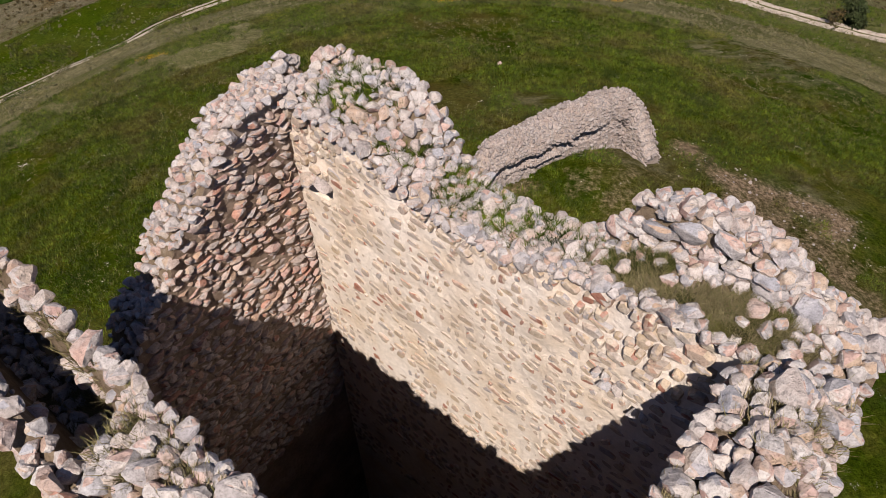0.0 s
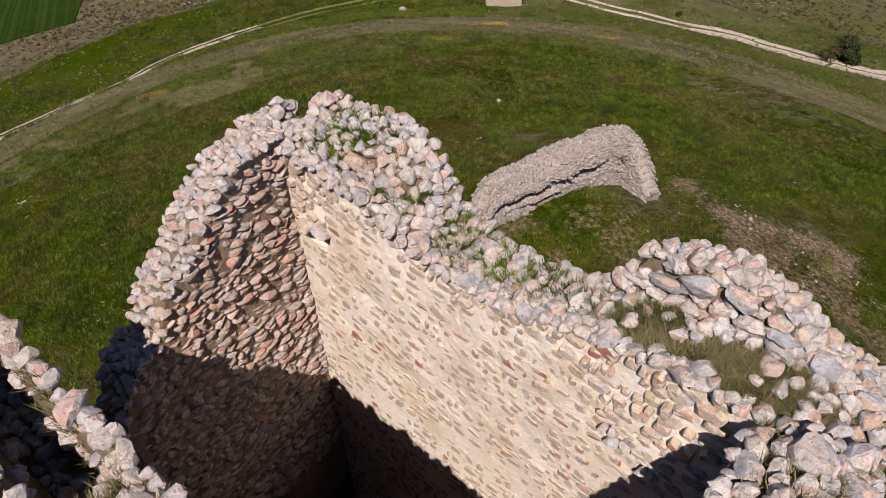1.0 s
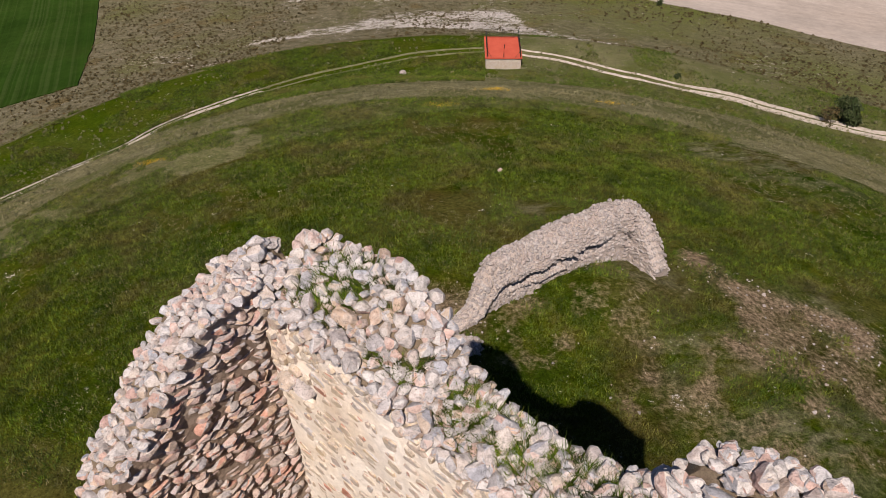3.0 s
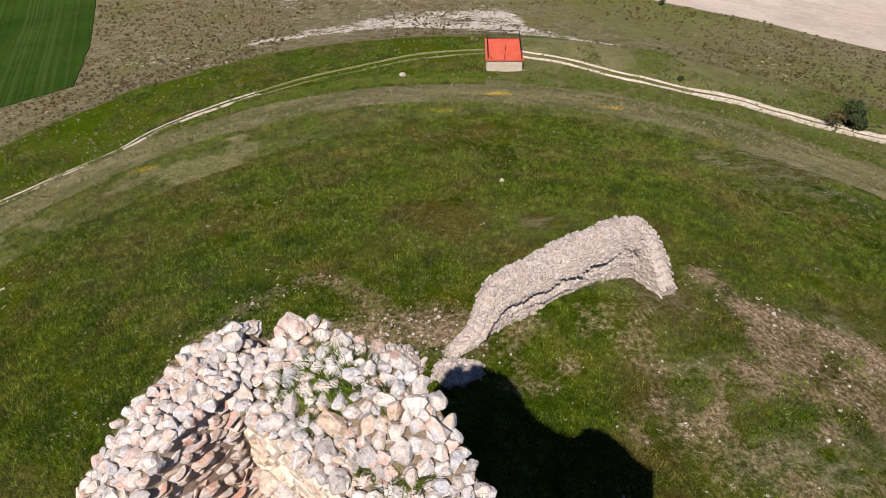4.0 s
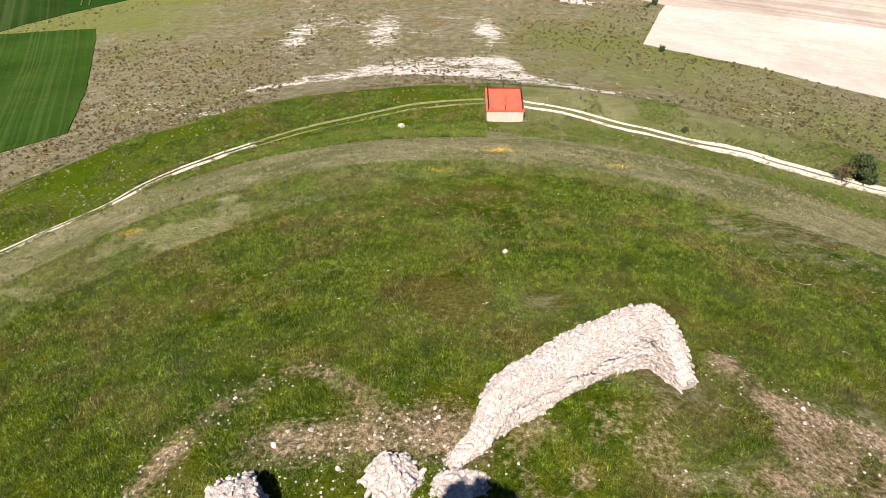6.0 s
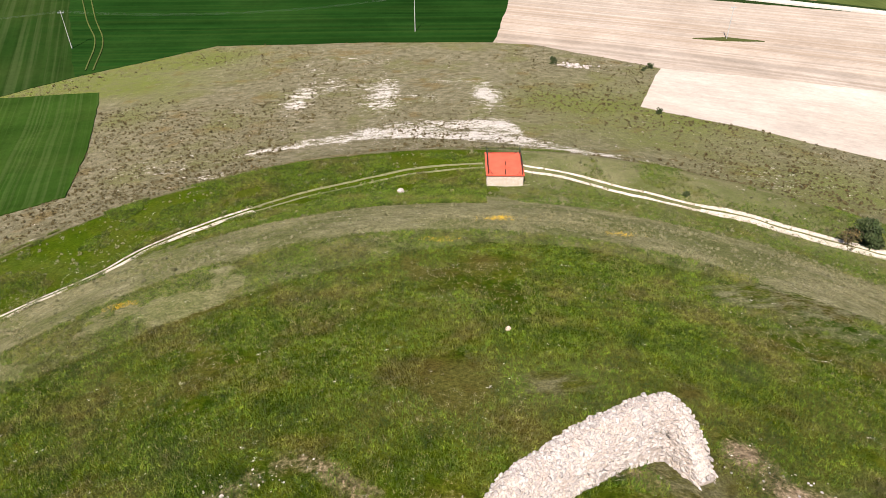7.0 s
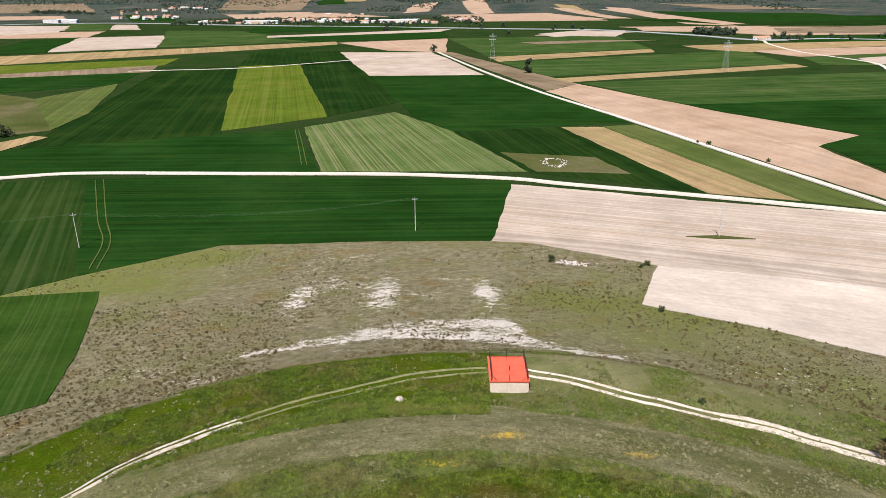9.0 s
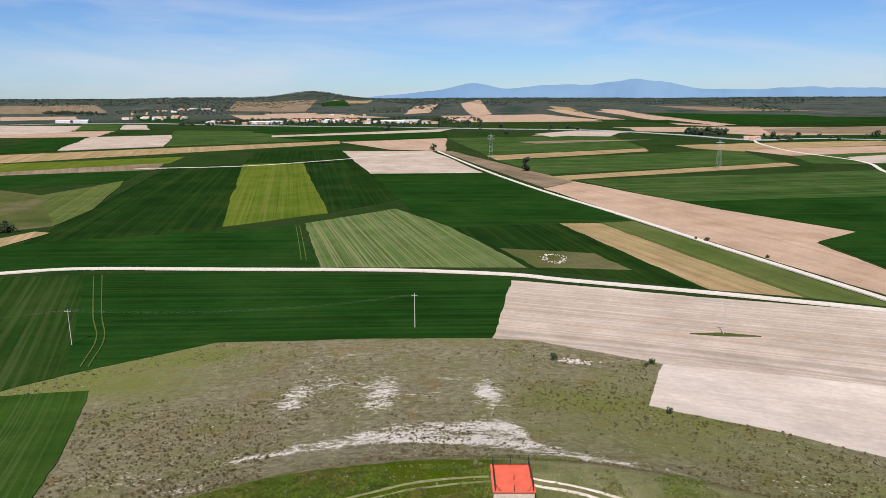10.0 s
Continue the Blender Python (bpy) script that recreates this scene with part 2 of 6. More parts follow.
    return n.done(c, 1.0, spec=0.0)


M_GROUND = ground_material()


def crop_material(name, low, mid, high, rows=None, turn=0.0, streak=None, amount=0.0, depth=0.8, fine_streak=0.40):
    """A field: soil or crop in broad patches, with drilled rows along one direction."""
    n = Nodes(name)
    wide, fine = n.noise(0.02, 5, 0.6), n.noise(0.6, 5, 0.7)
    c = n.ramp(wide, (0.32, low), (0.5, mid), (0.68, high))
    if rows:
        lines = n.noise(1.0, 3, 0.5, (0.004 * rows, 1.0 * rows, 0.01, turn))
        c = n.mix(depth, c, n.ramp(lines, (0.35, 0.78), (0.65, 1.2)), "MULTIPLY")
    blot = n.noise(0.055, 6, 0.7)
    c = n.mix(0.55, c, n.ramp(blot, (0.32, 0.45), (0.5, 0.70), (0.68, 0.92)), "MULTIPLY")
    if streak:
        s = n.noise(1.0, 4, 0.6, (0.004, fine_streak, 0.01, turn))
        c = n.mix(n.math("MULTIPLY", n.ramp(s, (0.5, 0.0), (0.62, 1.0)), amount), c, streak)
    c = n.mix(0.45, c, n.ramp(fine, (0.3, 0.75), (0.7, 1.2)), "MULTIPLY")
    n.bump(fine, 0.5, 0.3)
    return n.done(c, 1.0, spec=0.0)


FIELDS = {
    "dark wheat": crop_material("dark_wheat", (0.0050, 0.019, 0.0030), (0.0068, 0.0245, 0.0040), (0.011, 0.030, 0.0054), 0.45, 1, (0.015, 0.034, 0.0060), 0.4),
    "deep wheat": crop_material("deep_wheat", (0.0050, 0.0155, 0.0032), (0.0066, 0.019, 0.0038), (0.0115, 0.024, 0.0046), 0.4, -79, (0.018, 0.031, 0.006), 0.35),
    "mid wheat": crop_material("mid_wheat", (0.0068, 0.021, 0.0034), (0.0105, 0.026, 0.0046), (0.017, 0.031, 0.0066), 0.5, -68, (0.032, 0.045, 0.015), 0.45),
    # green of the distant fields, paled in its colour for haze
    "far green": crop_material("far_green_crop", (0.013, 0.034, 0.0070), (0.022, 0.045, 0.0100), (0.036, 0.056, 0.016), 0.12, 8, (0.050, 0.062, 0.022), 0.6),
    "lime": crop_material("lime_crop", (0.040, 0.064, 0.006), (0.053, 0.075, 0.008), (0.068, 0.082, 0.011), 0.5, -78, (0.086, 0.088, 0.022), 0.4, 0.6, 0.9),
    "stripe": crop_material("striped_crop", (0.040, 0.066, 0.017), (0.050, 0.076, 0.021), (0.066, 0.086, 0.029), 0.9, -74, (0.135, 0.122, 0.066), 0.6, 0.8, 1.5),
    "sage": crop_material("sage_fallow", (0.043, 0.060, 0.015), (0.054, 0.068, 0.019), (0.066, 0.074, 0.025), 0.3, -75),
    "olive": crop_material("olive_meadow", (0.034, 0.046, 0.012), (0.053, 0.056, 0.019), (0.085, 0.076, 0.040)),
    "tan": crop_material("tan_stubble", (0.17, 0.115, 0.060), (0.21, 0.148, 0.078), (0.19, 0.138, 0.066), 0.3, -72, (0.10, 0.09, 0.035), 0.5),
    "tilled": crop_material("tilled_soil", (0.245, 0.195, 0.154), (0.278, 0.228, 0.187), (0.315, 0.262, 0.218), 0.5, -20, (0.185, 0.135, 0.095), 0.55, 0.7, 0.7),
    "chalky soil": crop_material("chalky_tilled_soil", (0.31, 0.255, 0.21), (0.345, 0.293, 0.247), (0.37, 0.318, 0.272), 0.42, -20, (0.30, 0.245, 0.20), 0.3, 0.3),
    "pink soil": crop_material("pinkish_soil", (0.215, 0.145, 0.098), (0.255, 0.178, 0.124), (0.28, 0.20, 0.146), 0.4, -74, (0.205, 0.145, 0.105), 0.35, 0.45),
    "young wheat": crop_material("young_wheat", (0.012, 0.032, 0.0045), (0.018, 0.040, 0.0060), (0.028, 0.048, 0.0090), 0.7, -68, (0.040, 0.058, 0.017), 0.35, 0.6, 1.2),
    "brown soil": crop_material("brown_soil", (0.096, 0.072, 0.045), (0.128, 0.096, 0.062), (0.152, 0.112, 0.078), 0.3, -64),
}


def plain_material(name, c1, c2, scale, rough=0.9, bump=0.3, metal=0.0, spec=0.3):
    n = Nodes(name)
    a, b = n.noise(scale, 5, 0.6), n.noise(scale * 9, 4, 0.65)
    c = n.mix(0.5, n.ramp(a, (0.3, c1), (0.7, c2)), n.ramp(b, (0.3, 0.75), (0.7, 1.15)), "MULTIPLY")
    n.bump(b, bump, 0.3 / scale)
    return n.done(c, rough, metal, spec)


M_GRAVEL = plain_material("white_gravel", (0.2838, 0.2494, 0.2107), (0.3698, 0.3311, 0.2924), 0.8)
M_RUT = plain_material("worn_chalk_rut", (0.25, 0.205, 0.155), (0.44, 0.385, 0.33), 1.6)
M_RUT_DULL = plain_material("grassy_rut", (0.070, 0.078, 0.026), (0.145, 0.132, 0.066), 1.2)
M_ASPHALT = plain_material("grey_asphalt", (0.16, 0.16, 0.165), (0.22, 0.22, 0.225), 0.2)
M_ROOF_RED = plain_material("red_waterproof_paint", (0.30, 0.045, 0.022), (0.37, 0.068, 0.036), 0.7, 0.8, 0.1)
M_HUT_WALL = stone_material("pale_rubble_render", [(0.0, (0.36, 0.30, 0.24)), (1.0, (0.42, 0.36, 0.30))], 0.5, 0.45, 0.08)
M_RAIL = plain_material("dark_green_steel", (0.012, 0.022, 0.016), (0.025, 0.036, 0.028), 5.0, 0.5, 0.05, 0.6)
M_CONCRETE = plain_material("pale_concrete", (0.22, 0.215, 0.20), (0.30, 0.29, 0.27), 2.0)
M_WIRE = plain_material("weathered_wire", (0.05, 0.065, 0.045), (0.08, 0.095, 0.07), 2.0, 0.8, 0.0, 0.0, 0.1)
M_STEEL = plain_material("galvanised_steel", (0.30, 0.32, 0.33), (0.40, 0.42, 0.43), 2.0, 0.5, 0.0, 0.6)
M_WHITE = plain_material("white_render", (0.31, 0.295, 0.28), (0.40, 0.38, 0.36), 0.3)
M_OCHRE = plain_material("sand_render", (0.27, 0.205, 0.15), (0.34, 0.27, 0.20), 0.3)
M_TILE = plain_material("clay_roof_tiles", (0.25, 0.115, 0.07), (0.33, 0.175, 0.115), 0.6)
M_SHEET = plain_material("pale_metal_sheet", (0.32, 0.325, 0.33), (0.42, 0.425, 0.43), 0.2, 0.6)
M_DARK_GLASS = plain_material("dark_window_glass", (0.03, 0.035, 0.04), (0.05, 0.055, 0.06), 1.0, 0.15, 0.0)
M_BARK = plain_material("grey_brown_bark", (0.07, 0.05, 0.035), (0.13, 0.10, 0.07), 3.0)


def leaf_material(name, c1, c2, c3, patches=None):
    n = Nodes(name)
    c = n.ramp(n.chance(), (0.0, c1), (0.5, c2), (1.0, c3))
    if patches:
        c = n.mix(n.math("MULTIPLY", n.ramp(n.noise(0.16, 5, 0.65), (0.48, 0.0), (0.62, 1.0)), 0.8), c, n.mix(n.noise(2.0, 3), patches[0], patches[1]))
        c = n.mix(0.9, c, n.ramp(n.noise(0.5, 5, 0.7, None, 0.4), (0.36, 0.45), (0.5, 0.95), (0.66, 1.4)), "MULTIPLY")
        c = n.mix(0.9, c, n.ramp(n.noise(2.4, 4, 0.7), (0.38, 0.30), (0.5, 0.76), (0.62, 1.4)), "MULTIPLY")
    c = n.mix(0.5, c, n.ramp(n.noise(1.5, 3), (0.3, 0.7), (0.7, 1.25)), "MULTIPLY")
    return n.done(c, 0.75, spec=0.2)


M_LEAF = leaf_material("bush_leaves", (0.0155, 0.0258, 0.0052), (0.0241, 0.0361, 0.0086), (0.043, 0.0516, 0.0189))
M_SCRUB = leaf_material("thyme_scrub", (0.030, 0.026, 0.011), (0.056, 0.044, 0.016), (0.095, 0.062, 0.020))
M_TUSSOCK = leaf_material("grey_green_tussocks", (0.066, 0.070, 0.028), (0.100, 0.096, 0.044), (0.145, 0.128, 0.070))
M_PINE = leaf_material("dark_tree_leaves", (0.014, 0.024, 0.012), (0.022, 0.034, 0.017), (0.034, 0.046, 0.025))
M_GRASS = leaf_material("fresh_grass", (0.020, 0.046, 0.0014), (0.054, 0.090, 0.003), (0.108, 0.126, 0.009), ((0.086, 0.080, 0.011), (0.110, 0.094, 0.026)))
M_STRAW = leaf_material("dry_grass", (0.1376, 0.1118, 0.0516), (0.2236, 0.1892, 0.1032), (0.0903, 0.0929, 0.0258))
M_YELLOW = leaf_material("yellow_flowers", (0.3612, 0.215, 0.0103), (0.43, 0.2752, 0.0172), (0.2924, 0.2064, 0.0172))

# ---- helpers for meshes ----
RNG = np.random.default_rng(7)


def mesh_of(name, verts, faces, material, smooth=False):
    me = bpy.data.meshes.new(name)
    me.from_pydata([tuple(v) for v in verts], [], [tuple(f) for f in faces])
    me.materials.append(material)
    if smooth:
        me.polygons.foreach_set("use_smooth", [True] * len(me.polygons))
    return me


def big_mesh(name, verts, tris, material):
    """A mesh from arrays: n x 3 places, m x 3 or m x 4 corners."""
    me = bpy.data.meshes.new(name)
    verts, tris = np.asarray(verts, np.float32), np.asarray(tris, np.int32)
    k = tris.shape[1]
    me.vertices.add(len(verts))
    me.vertices.foreach_set("co", verts.ravel())
    me.loops.add(tris.size)
    me.loops.foreach_set("vertex_index", tris.ravel())
    me.polygons.add(len(tris))
    me.polygons.foreach_set("loop_start", np.arange(len(tris), dtype=np.int32) * k)
    me.update(calc_edges=True)
    me.polygons.foreach_set("use_smooth", [False] * len(tris))
    me.materials.append(material)
    return me


def under(ob, parent):
    if parent is not None:
        ob.parent = parent
        bpy.context.view_layer.update()
        ob.matrix_parent_inverse = parent.matrix_world.inverted()
    return ob


def part(name, bm, material, parent, label=""):
    """Links a bmesh as one mesh object under a thing or a part."""
    me = bpy.data.meshes.new(name)
    bm.to_mesh(me)
    bm.free()
    me.materials.append(material)
    ob = new(name, me)
    if parent is not None:
        ob.parent = parent
    return tagged(ob, label) if label else ob


def box(bm, x0, x1, y0, y1, z0, z1, bevel=0.0):
    made = bmesh.ops.create_cube(bm, size=1.0, matrix=Matrix.Translation(((x0 + x1) / 2, (y0 + y1) / 2, (z0 + z1) / 2)) @ Matrix.Diagonal((x1 - x0, y1 - y0, z1 - z0, 1)))
    if bevel:
        edges = list({e for v in made["verts"] for e in v.link_edges})
        bmesh.ops.bevel(bm, geom=edges, offset=bevel, segments=1, affect="EDGES", profile=0.5)
    return bm


def rod(bm, a, b, r0, r1=None, sides=8):
    a, b = Vector(a), Vector(b)
    d = b - a
    m = Matrix.Translation((a + b) / 2) @ d.to_track_quat("Z", "Y").to_matrix().to_4x4()
    bmesh.ops.create_cone(bm, cap_ends=True, segments=sides, radius1=r0, radius2=r0 if r1 is None else r1, depth=d.length, matrix=m)
    return bm


def lattice(ix, iy, seed):
    h = np.sin(ix * 127.1 + iy * 311.7 + seed * 74.7) * 43758.5453
    return h - np.floor(h)


def value_noise(x, y, seed=0):
    ix, iy = np.floor(x), np.floor(y)
    fx, fy = x - ix, y - iy
    fx, fy = fx * fx * (3 - 2 * fx), fy * fy * (3 - 2 * fy)
    a, b = lattice(ix, iy, seed), lattice(ix + 1, iy, seed)
    c, d = lattice(ix, iy + 1, seed), lattice(ix + 1, iy + 1, seed)
    return (a * (1 - fx) + b * fx) * (1 - fy) + (c * (1 - fx) + d * fx) * fy


def fbm(x, y, size, seed=0, octaves=4):
    """Cloudy noise, 0 to 1, with its largest lumps of that many metres."""
    x, y = np.asarray(x, float) / size, np.asarray(y, float) / size
    total, gain, weight = 0.0, 1.0, 0.0
    for k in range(octaves):
        total = total + gain * value_noise(x * 2**k + 17.3 * k, y * 2**k - 9.1 * k, seed + k)
        weight += gain
        gain *= 0.5
    return total / weight


def ease(a, b, x):
    s = np.clip((np.asarray(x, float) - a) / (b - a), 0, 1)
    return s * s * (3 - 2 * s)


def smooth_line(points, step):
    """A curve through points of the plan (Catmull-Rom), as places a step apart."""
    p = np.array(points, float)
    p = np.vstack([2 * p[0] - p[1], p, 2 * p[-1] - p[-2]])
    out = []
    for k in range(1, len(p) - 2):
        n = max(2, int(np.hypot(*(p[k + 1] - p[k])) / step))
        t = np.linspace(0, 1, n, endpoint=False)[:, None]
        out.append(0.5 * (2 * p[k] + (p[k + 1] - p[k - 1]) * t + (2 * p[k - 1] - 5 * p[k] + 4 * p[k + 1] - p[k + 2]) * t**2 + (3 * p[k] - p[k - 1] - 3 * p[k + 1] + p[k + 2]) * t**3))
    return np.vstack(out + [p[-2][None]])


# ---- the ground: a round hill with a bench half way down, on a wide plain ----
HILL = (0.0, 14.0)
PROFILE_R = [0, 10, 15, 20, 26, 33, 47, 52, 58, 72, 80, 86, 98, 102, 112, 125, 140, 170, 200, 230, 260, 9000]
PROFILE_Z = [2.2, 1.7, 1.0, 0.5, -1.0, -2.9, -7.0, -8.0, -10.1, -16.8, -20.6, -22.6, -23.6, -24.6, -30.5, -34, -37, -42, -46.5, -49.3, -50, -50]


def hill_r(x, y):
    x, y = np.asarray(x, float), np.asarray(y, float)
    return np.hypot(np.where(x < 0, 1.22, 1.05) * x, y - HILL[1])


def height(x, y):
    """The ground's height, the same for the sheet and for all that stands on it."""
    x, y = np.asarray(x, float), np.asarray(y, float)
    r = hill_r(x, y)
    z = (np.interp(r, PROFILE_R, PROFILE_Z) + np.interp(r + 1.5, PROFILE_R, PROFILE_Z) + np.interp(r - 1.5, PROFILE_R, PROFILE_Z)) / 3
    z = z + (fbm(x, y, 7.0, 3) - 0.5) * 0.5 * ease(250, 180, r) + (fbm(x, y, 30.0, 5) - 0.5) * 1.0 * ease(40, 120, r) * ease(250, 190, r)
    # spoil banked against the inside of the ruined curtain wall
    z = z + 0.9 * np.exp(-(((x - 9.0) / 3.5) ** 2 + ((y - 30.5) / 3.0) ** 2))
    # dug out before the water tank
    z = z - 0.75 * np.exp(-(((x - 8.9) / 4.2) ** 2 + ((y - 99.4) / 2.6) ** 2))
    d = np.hypot(x, y)
    bearing = np.degrees(np.arctan2(x, np.maximum(y, 1e-3)))
    ridge = 46 + 13 * ease(-2, -18, bearing) + 16 * (fbm(bearing, d / 400, 9.0, 8) - 0.5) + 42 * np.exp(-(((bearing + 10.0) / 2.6) ** 2))
    return z + np.where(y > 0, ridge * ease(2600, 4550, d) ** 1.4, 0.0) + 9 * (fbm(x, y, 700.0, 9) - 0.5) * ease(2100, 3000, d)


def ground_sheet():
    rings = [0.0] + list(np.arange(0.8, 62, 0.8)) + list(np.arange(62, 262, 1.6))
    while rings[-1] < 4900:
        rings.append(rings[-1] * 1.035)
    rings = np.array(rings)
    seg = 600
    a = np.linspace(0, 2 * np.pi, seg, endpoint=False)
    rr, aa = np.meshgrid(rings, a, indexing="ij")
    x, y = HILL[0] + rr * np.sin(aa), HILL[1] + rr * np.cos(aa)
    z = height(x, y)
    i, j = np.meshgrid(np.arange(len(rings) - 1), np.arange(seg), indexing="ij")
    k = (j + 1) % seg
    quads = np.stack([i * seg + j, i * seg + k, (i + 1) * seg + k, (i + 1) * seg + j], -1).reshape(-1, 4)
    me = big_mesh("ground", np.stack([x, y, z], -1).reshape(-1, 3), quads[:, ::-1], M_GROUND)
    me.polygons.foreach_set("use_smooth", [True] * len(me.polygons))
    x, y = x.ravel(), y.ravel()
    r = hill_r(x, y)
    bearing = np.degrees(np.arctan2(x, y - HILL[1]))
    wob = (fbm(x, y, 14.0, 21) - 0.5) * 9

    def near_line(points, wide):
        line = smooth_line(points, 1.0)
        out = np.full(len(x), 1e9)
        sel = r < 45
        d = np.hypot(x[sel][:, None] - line[None, :, 0], y[sel][:, None] - line[None, :, 1]).min(1)
        out[sel] = d
        return np.exp(-((out / wide) ** 2))

    def spot(cx, cy, wx, wy):
        return np.exp(-(((x - cx) / wx) ** 2 + ((y - cy) / wy) ** 2))

    crumbs = fbm(x * 0.7, y * 1.5, 5.0, 35, 4)
    arc = near_line([(-15.3, 18.0), (-15.3, 24.1), (-14.2, 27.1), (-12.7, 30.5), (-10.0, 32.9), (-7.5, 33.8), (-4.5, 31.5), (-2.5, 29.0)], 1.1)
    foot = near_line([(-8.8, 28.2), (-7.0, 28.6), (-5.0, 28.8), (-2.5, 29.2), (0.5, 28.4)], 2.1)
    right = near_line([(16.0, 35.0), (17.6, 32.4), (20.5, 31.0), (24.5, 29.5), (20.0, 26.0), (16.0, 27.0)], 1.5)
    # the lush crown of the hill ends in a ragged line, lower on the far side than on the flanks
    turf_edge = np.interp(bearing, [-60, -44, -35, -26, -9, -3, 4, 12, 24, 36, 42, 60], [52, 50.8, 48.2, 46.8, 46.9, 49.3, 51.3, 51.5, 51.2, 55.0, 56.5, 58])
    scarp_low = np.interp(bearing, [-30, -19, -14, -8, 0, 5, 9, 15, 30], [129, 127, 125, 124.5, 122.5, 119, 116, 114.5, 114])
    scarp_high = np.interp(bearing, [-30, -19, -14, -9, -6, -2, 1, 3.5, 5.5, 8, 15, 30], [130, 130, 130.5, 132, 137, 141, 138.5, 144, 142, 126, 118, 116])
    masks = {
        "dry": ease(-1.6, 1.6, r - turf_edge + wob * 0.35) * ease(108, 100, r) * (0.72 + 0.5 * fbm(x, y, 16.0, 25)),
        "strip": ease(78, 82, r + wob * 0.4) * ease(103, 100, r + wob * 0.3) * (0.42 + 0.58 * ease(10, -4, bearing)) * (0.55 + 0.9 * fbm(x, y, 6.0, 23)),
        "scrub": ease(99, 103, r + wob * 0.3),
        "chalk": np.clip(np.maximum.reduce([
            0.9 * ease(-1.5, 1.0, r - scarp_low) * ease(1.5, -4.0, r - scarp_high) * ease(30, 13, np.abs(bearing + 2)),
            1.05 * spot(-15.5, 176, 4.8, 17), 0.95 * spot(-36, 176, 4.6, 16), 0.6 * spot(-30, 186, 6, 8), 0.55 * spot(-22, 186, 6, 8), 1.05 * spot(10.6, 174, 3.6, 16), 0.45 * spot(-4, 172, 8, 5), 0.5 * spot(3, 188, 7, 4), 0.4 * spot(-38, 206, 5, 10), 0.55 * spot(-57, 129, 8, 5), 0.5 * spot(-42, 120, 7, 4),
            0.45 * spot(-25, 215, 10, 7), 0.4 * spot(60, 120, 14, 6)]) * (0.10 + 1.1 * crumbs), 0, 1),
        "bare": np.maximum.reduce([0.8 * arc, 0.85 * foot, right, 0.8 * spot(10.3, 24.1, 1.2, 0.8), 0.8 * spot(9.2, 32.4, 2.2, 1.0), 0.7 * spot(4.6, 29.0, 1.6, 1.0), 0.7 * spot(16, 20, 2, 1.2), 0.6 * spot(8.7, 22.4, 0.8, 1.5), 0.6 * spot(19, 23, 2.5, 0.9), 0.78 * spot(17.5, 25.5, 9, 8) * ease(0.46, 0.60, fbm(x, y, 3.2, 45)), 0.62 * spot(7, 27, 6, 4) * ease(0.48, 0.62, fbm(x, y, 2.6, 46))])
        * (0.45 + 0.75 * fbm(x, y, 3.0, 43)),
        "green": np.clip(np.maximum.reduce([spot(48, 160, 26, 26), spot(29, 172, 13, 13), 0.8 * spot(75, 120, 30, 14), 2.2 * spot(-112, 200, 34, 13), 1.8 * spot(-85, 222, 24, 12), 0.7 * spot(-76, 190, 8, 22)]) * (0.4 + 1.1 * fbm(x, y, 14.0, 47)), 0, 1),
        "pale": np.clip(np.maximum.reduce([spot(31, 57, 9, 6), spot(25, 56, 4, 3), 0.9 * spot(32, 72, 9, 6), 0.9 * spot(12.2, 32.6, 2.4, 1.8), 0.8 * spot(14.5, 26, 4, 3), 0.8 * spot(18, 21.5, 5, 3), 0.7 * spot(23, 31, 3, 3), 0.7 * spot(6.7, 40.5, 3, 2)]) * (0.5 + 1.0 * fbm(x, y, 5.0, 49)), 0, 1),
        "plain": ease(250, 275, r),
        # grows with distance: the painted haze tint of the far ridges
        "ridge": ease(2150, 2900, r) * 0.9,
        "streak": 0.6 * fbm(bearing * 0.55, r * 0.55, 5.0, 27, 5) + 0.4 * fbm(x, y, 4.0, 29, 4),
    }
    for name, values in masks.items():
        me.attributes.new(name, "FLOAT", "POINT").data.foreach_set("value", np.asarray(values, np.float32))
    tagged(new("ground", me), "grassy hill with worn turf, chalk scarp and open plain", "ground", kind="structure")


ground_sheet()

LIFT = [0.12]
QUADS = []
TRACKS = []


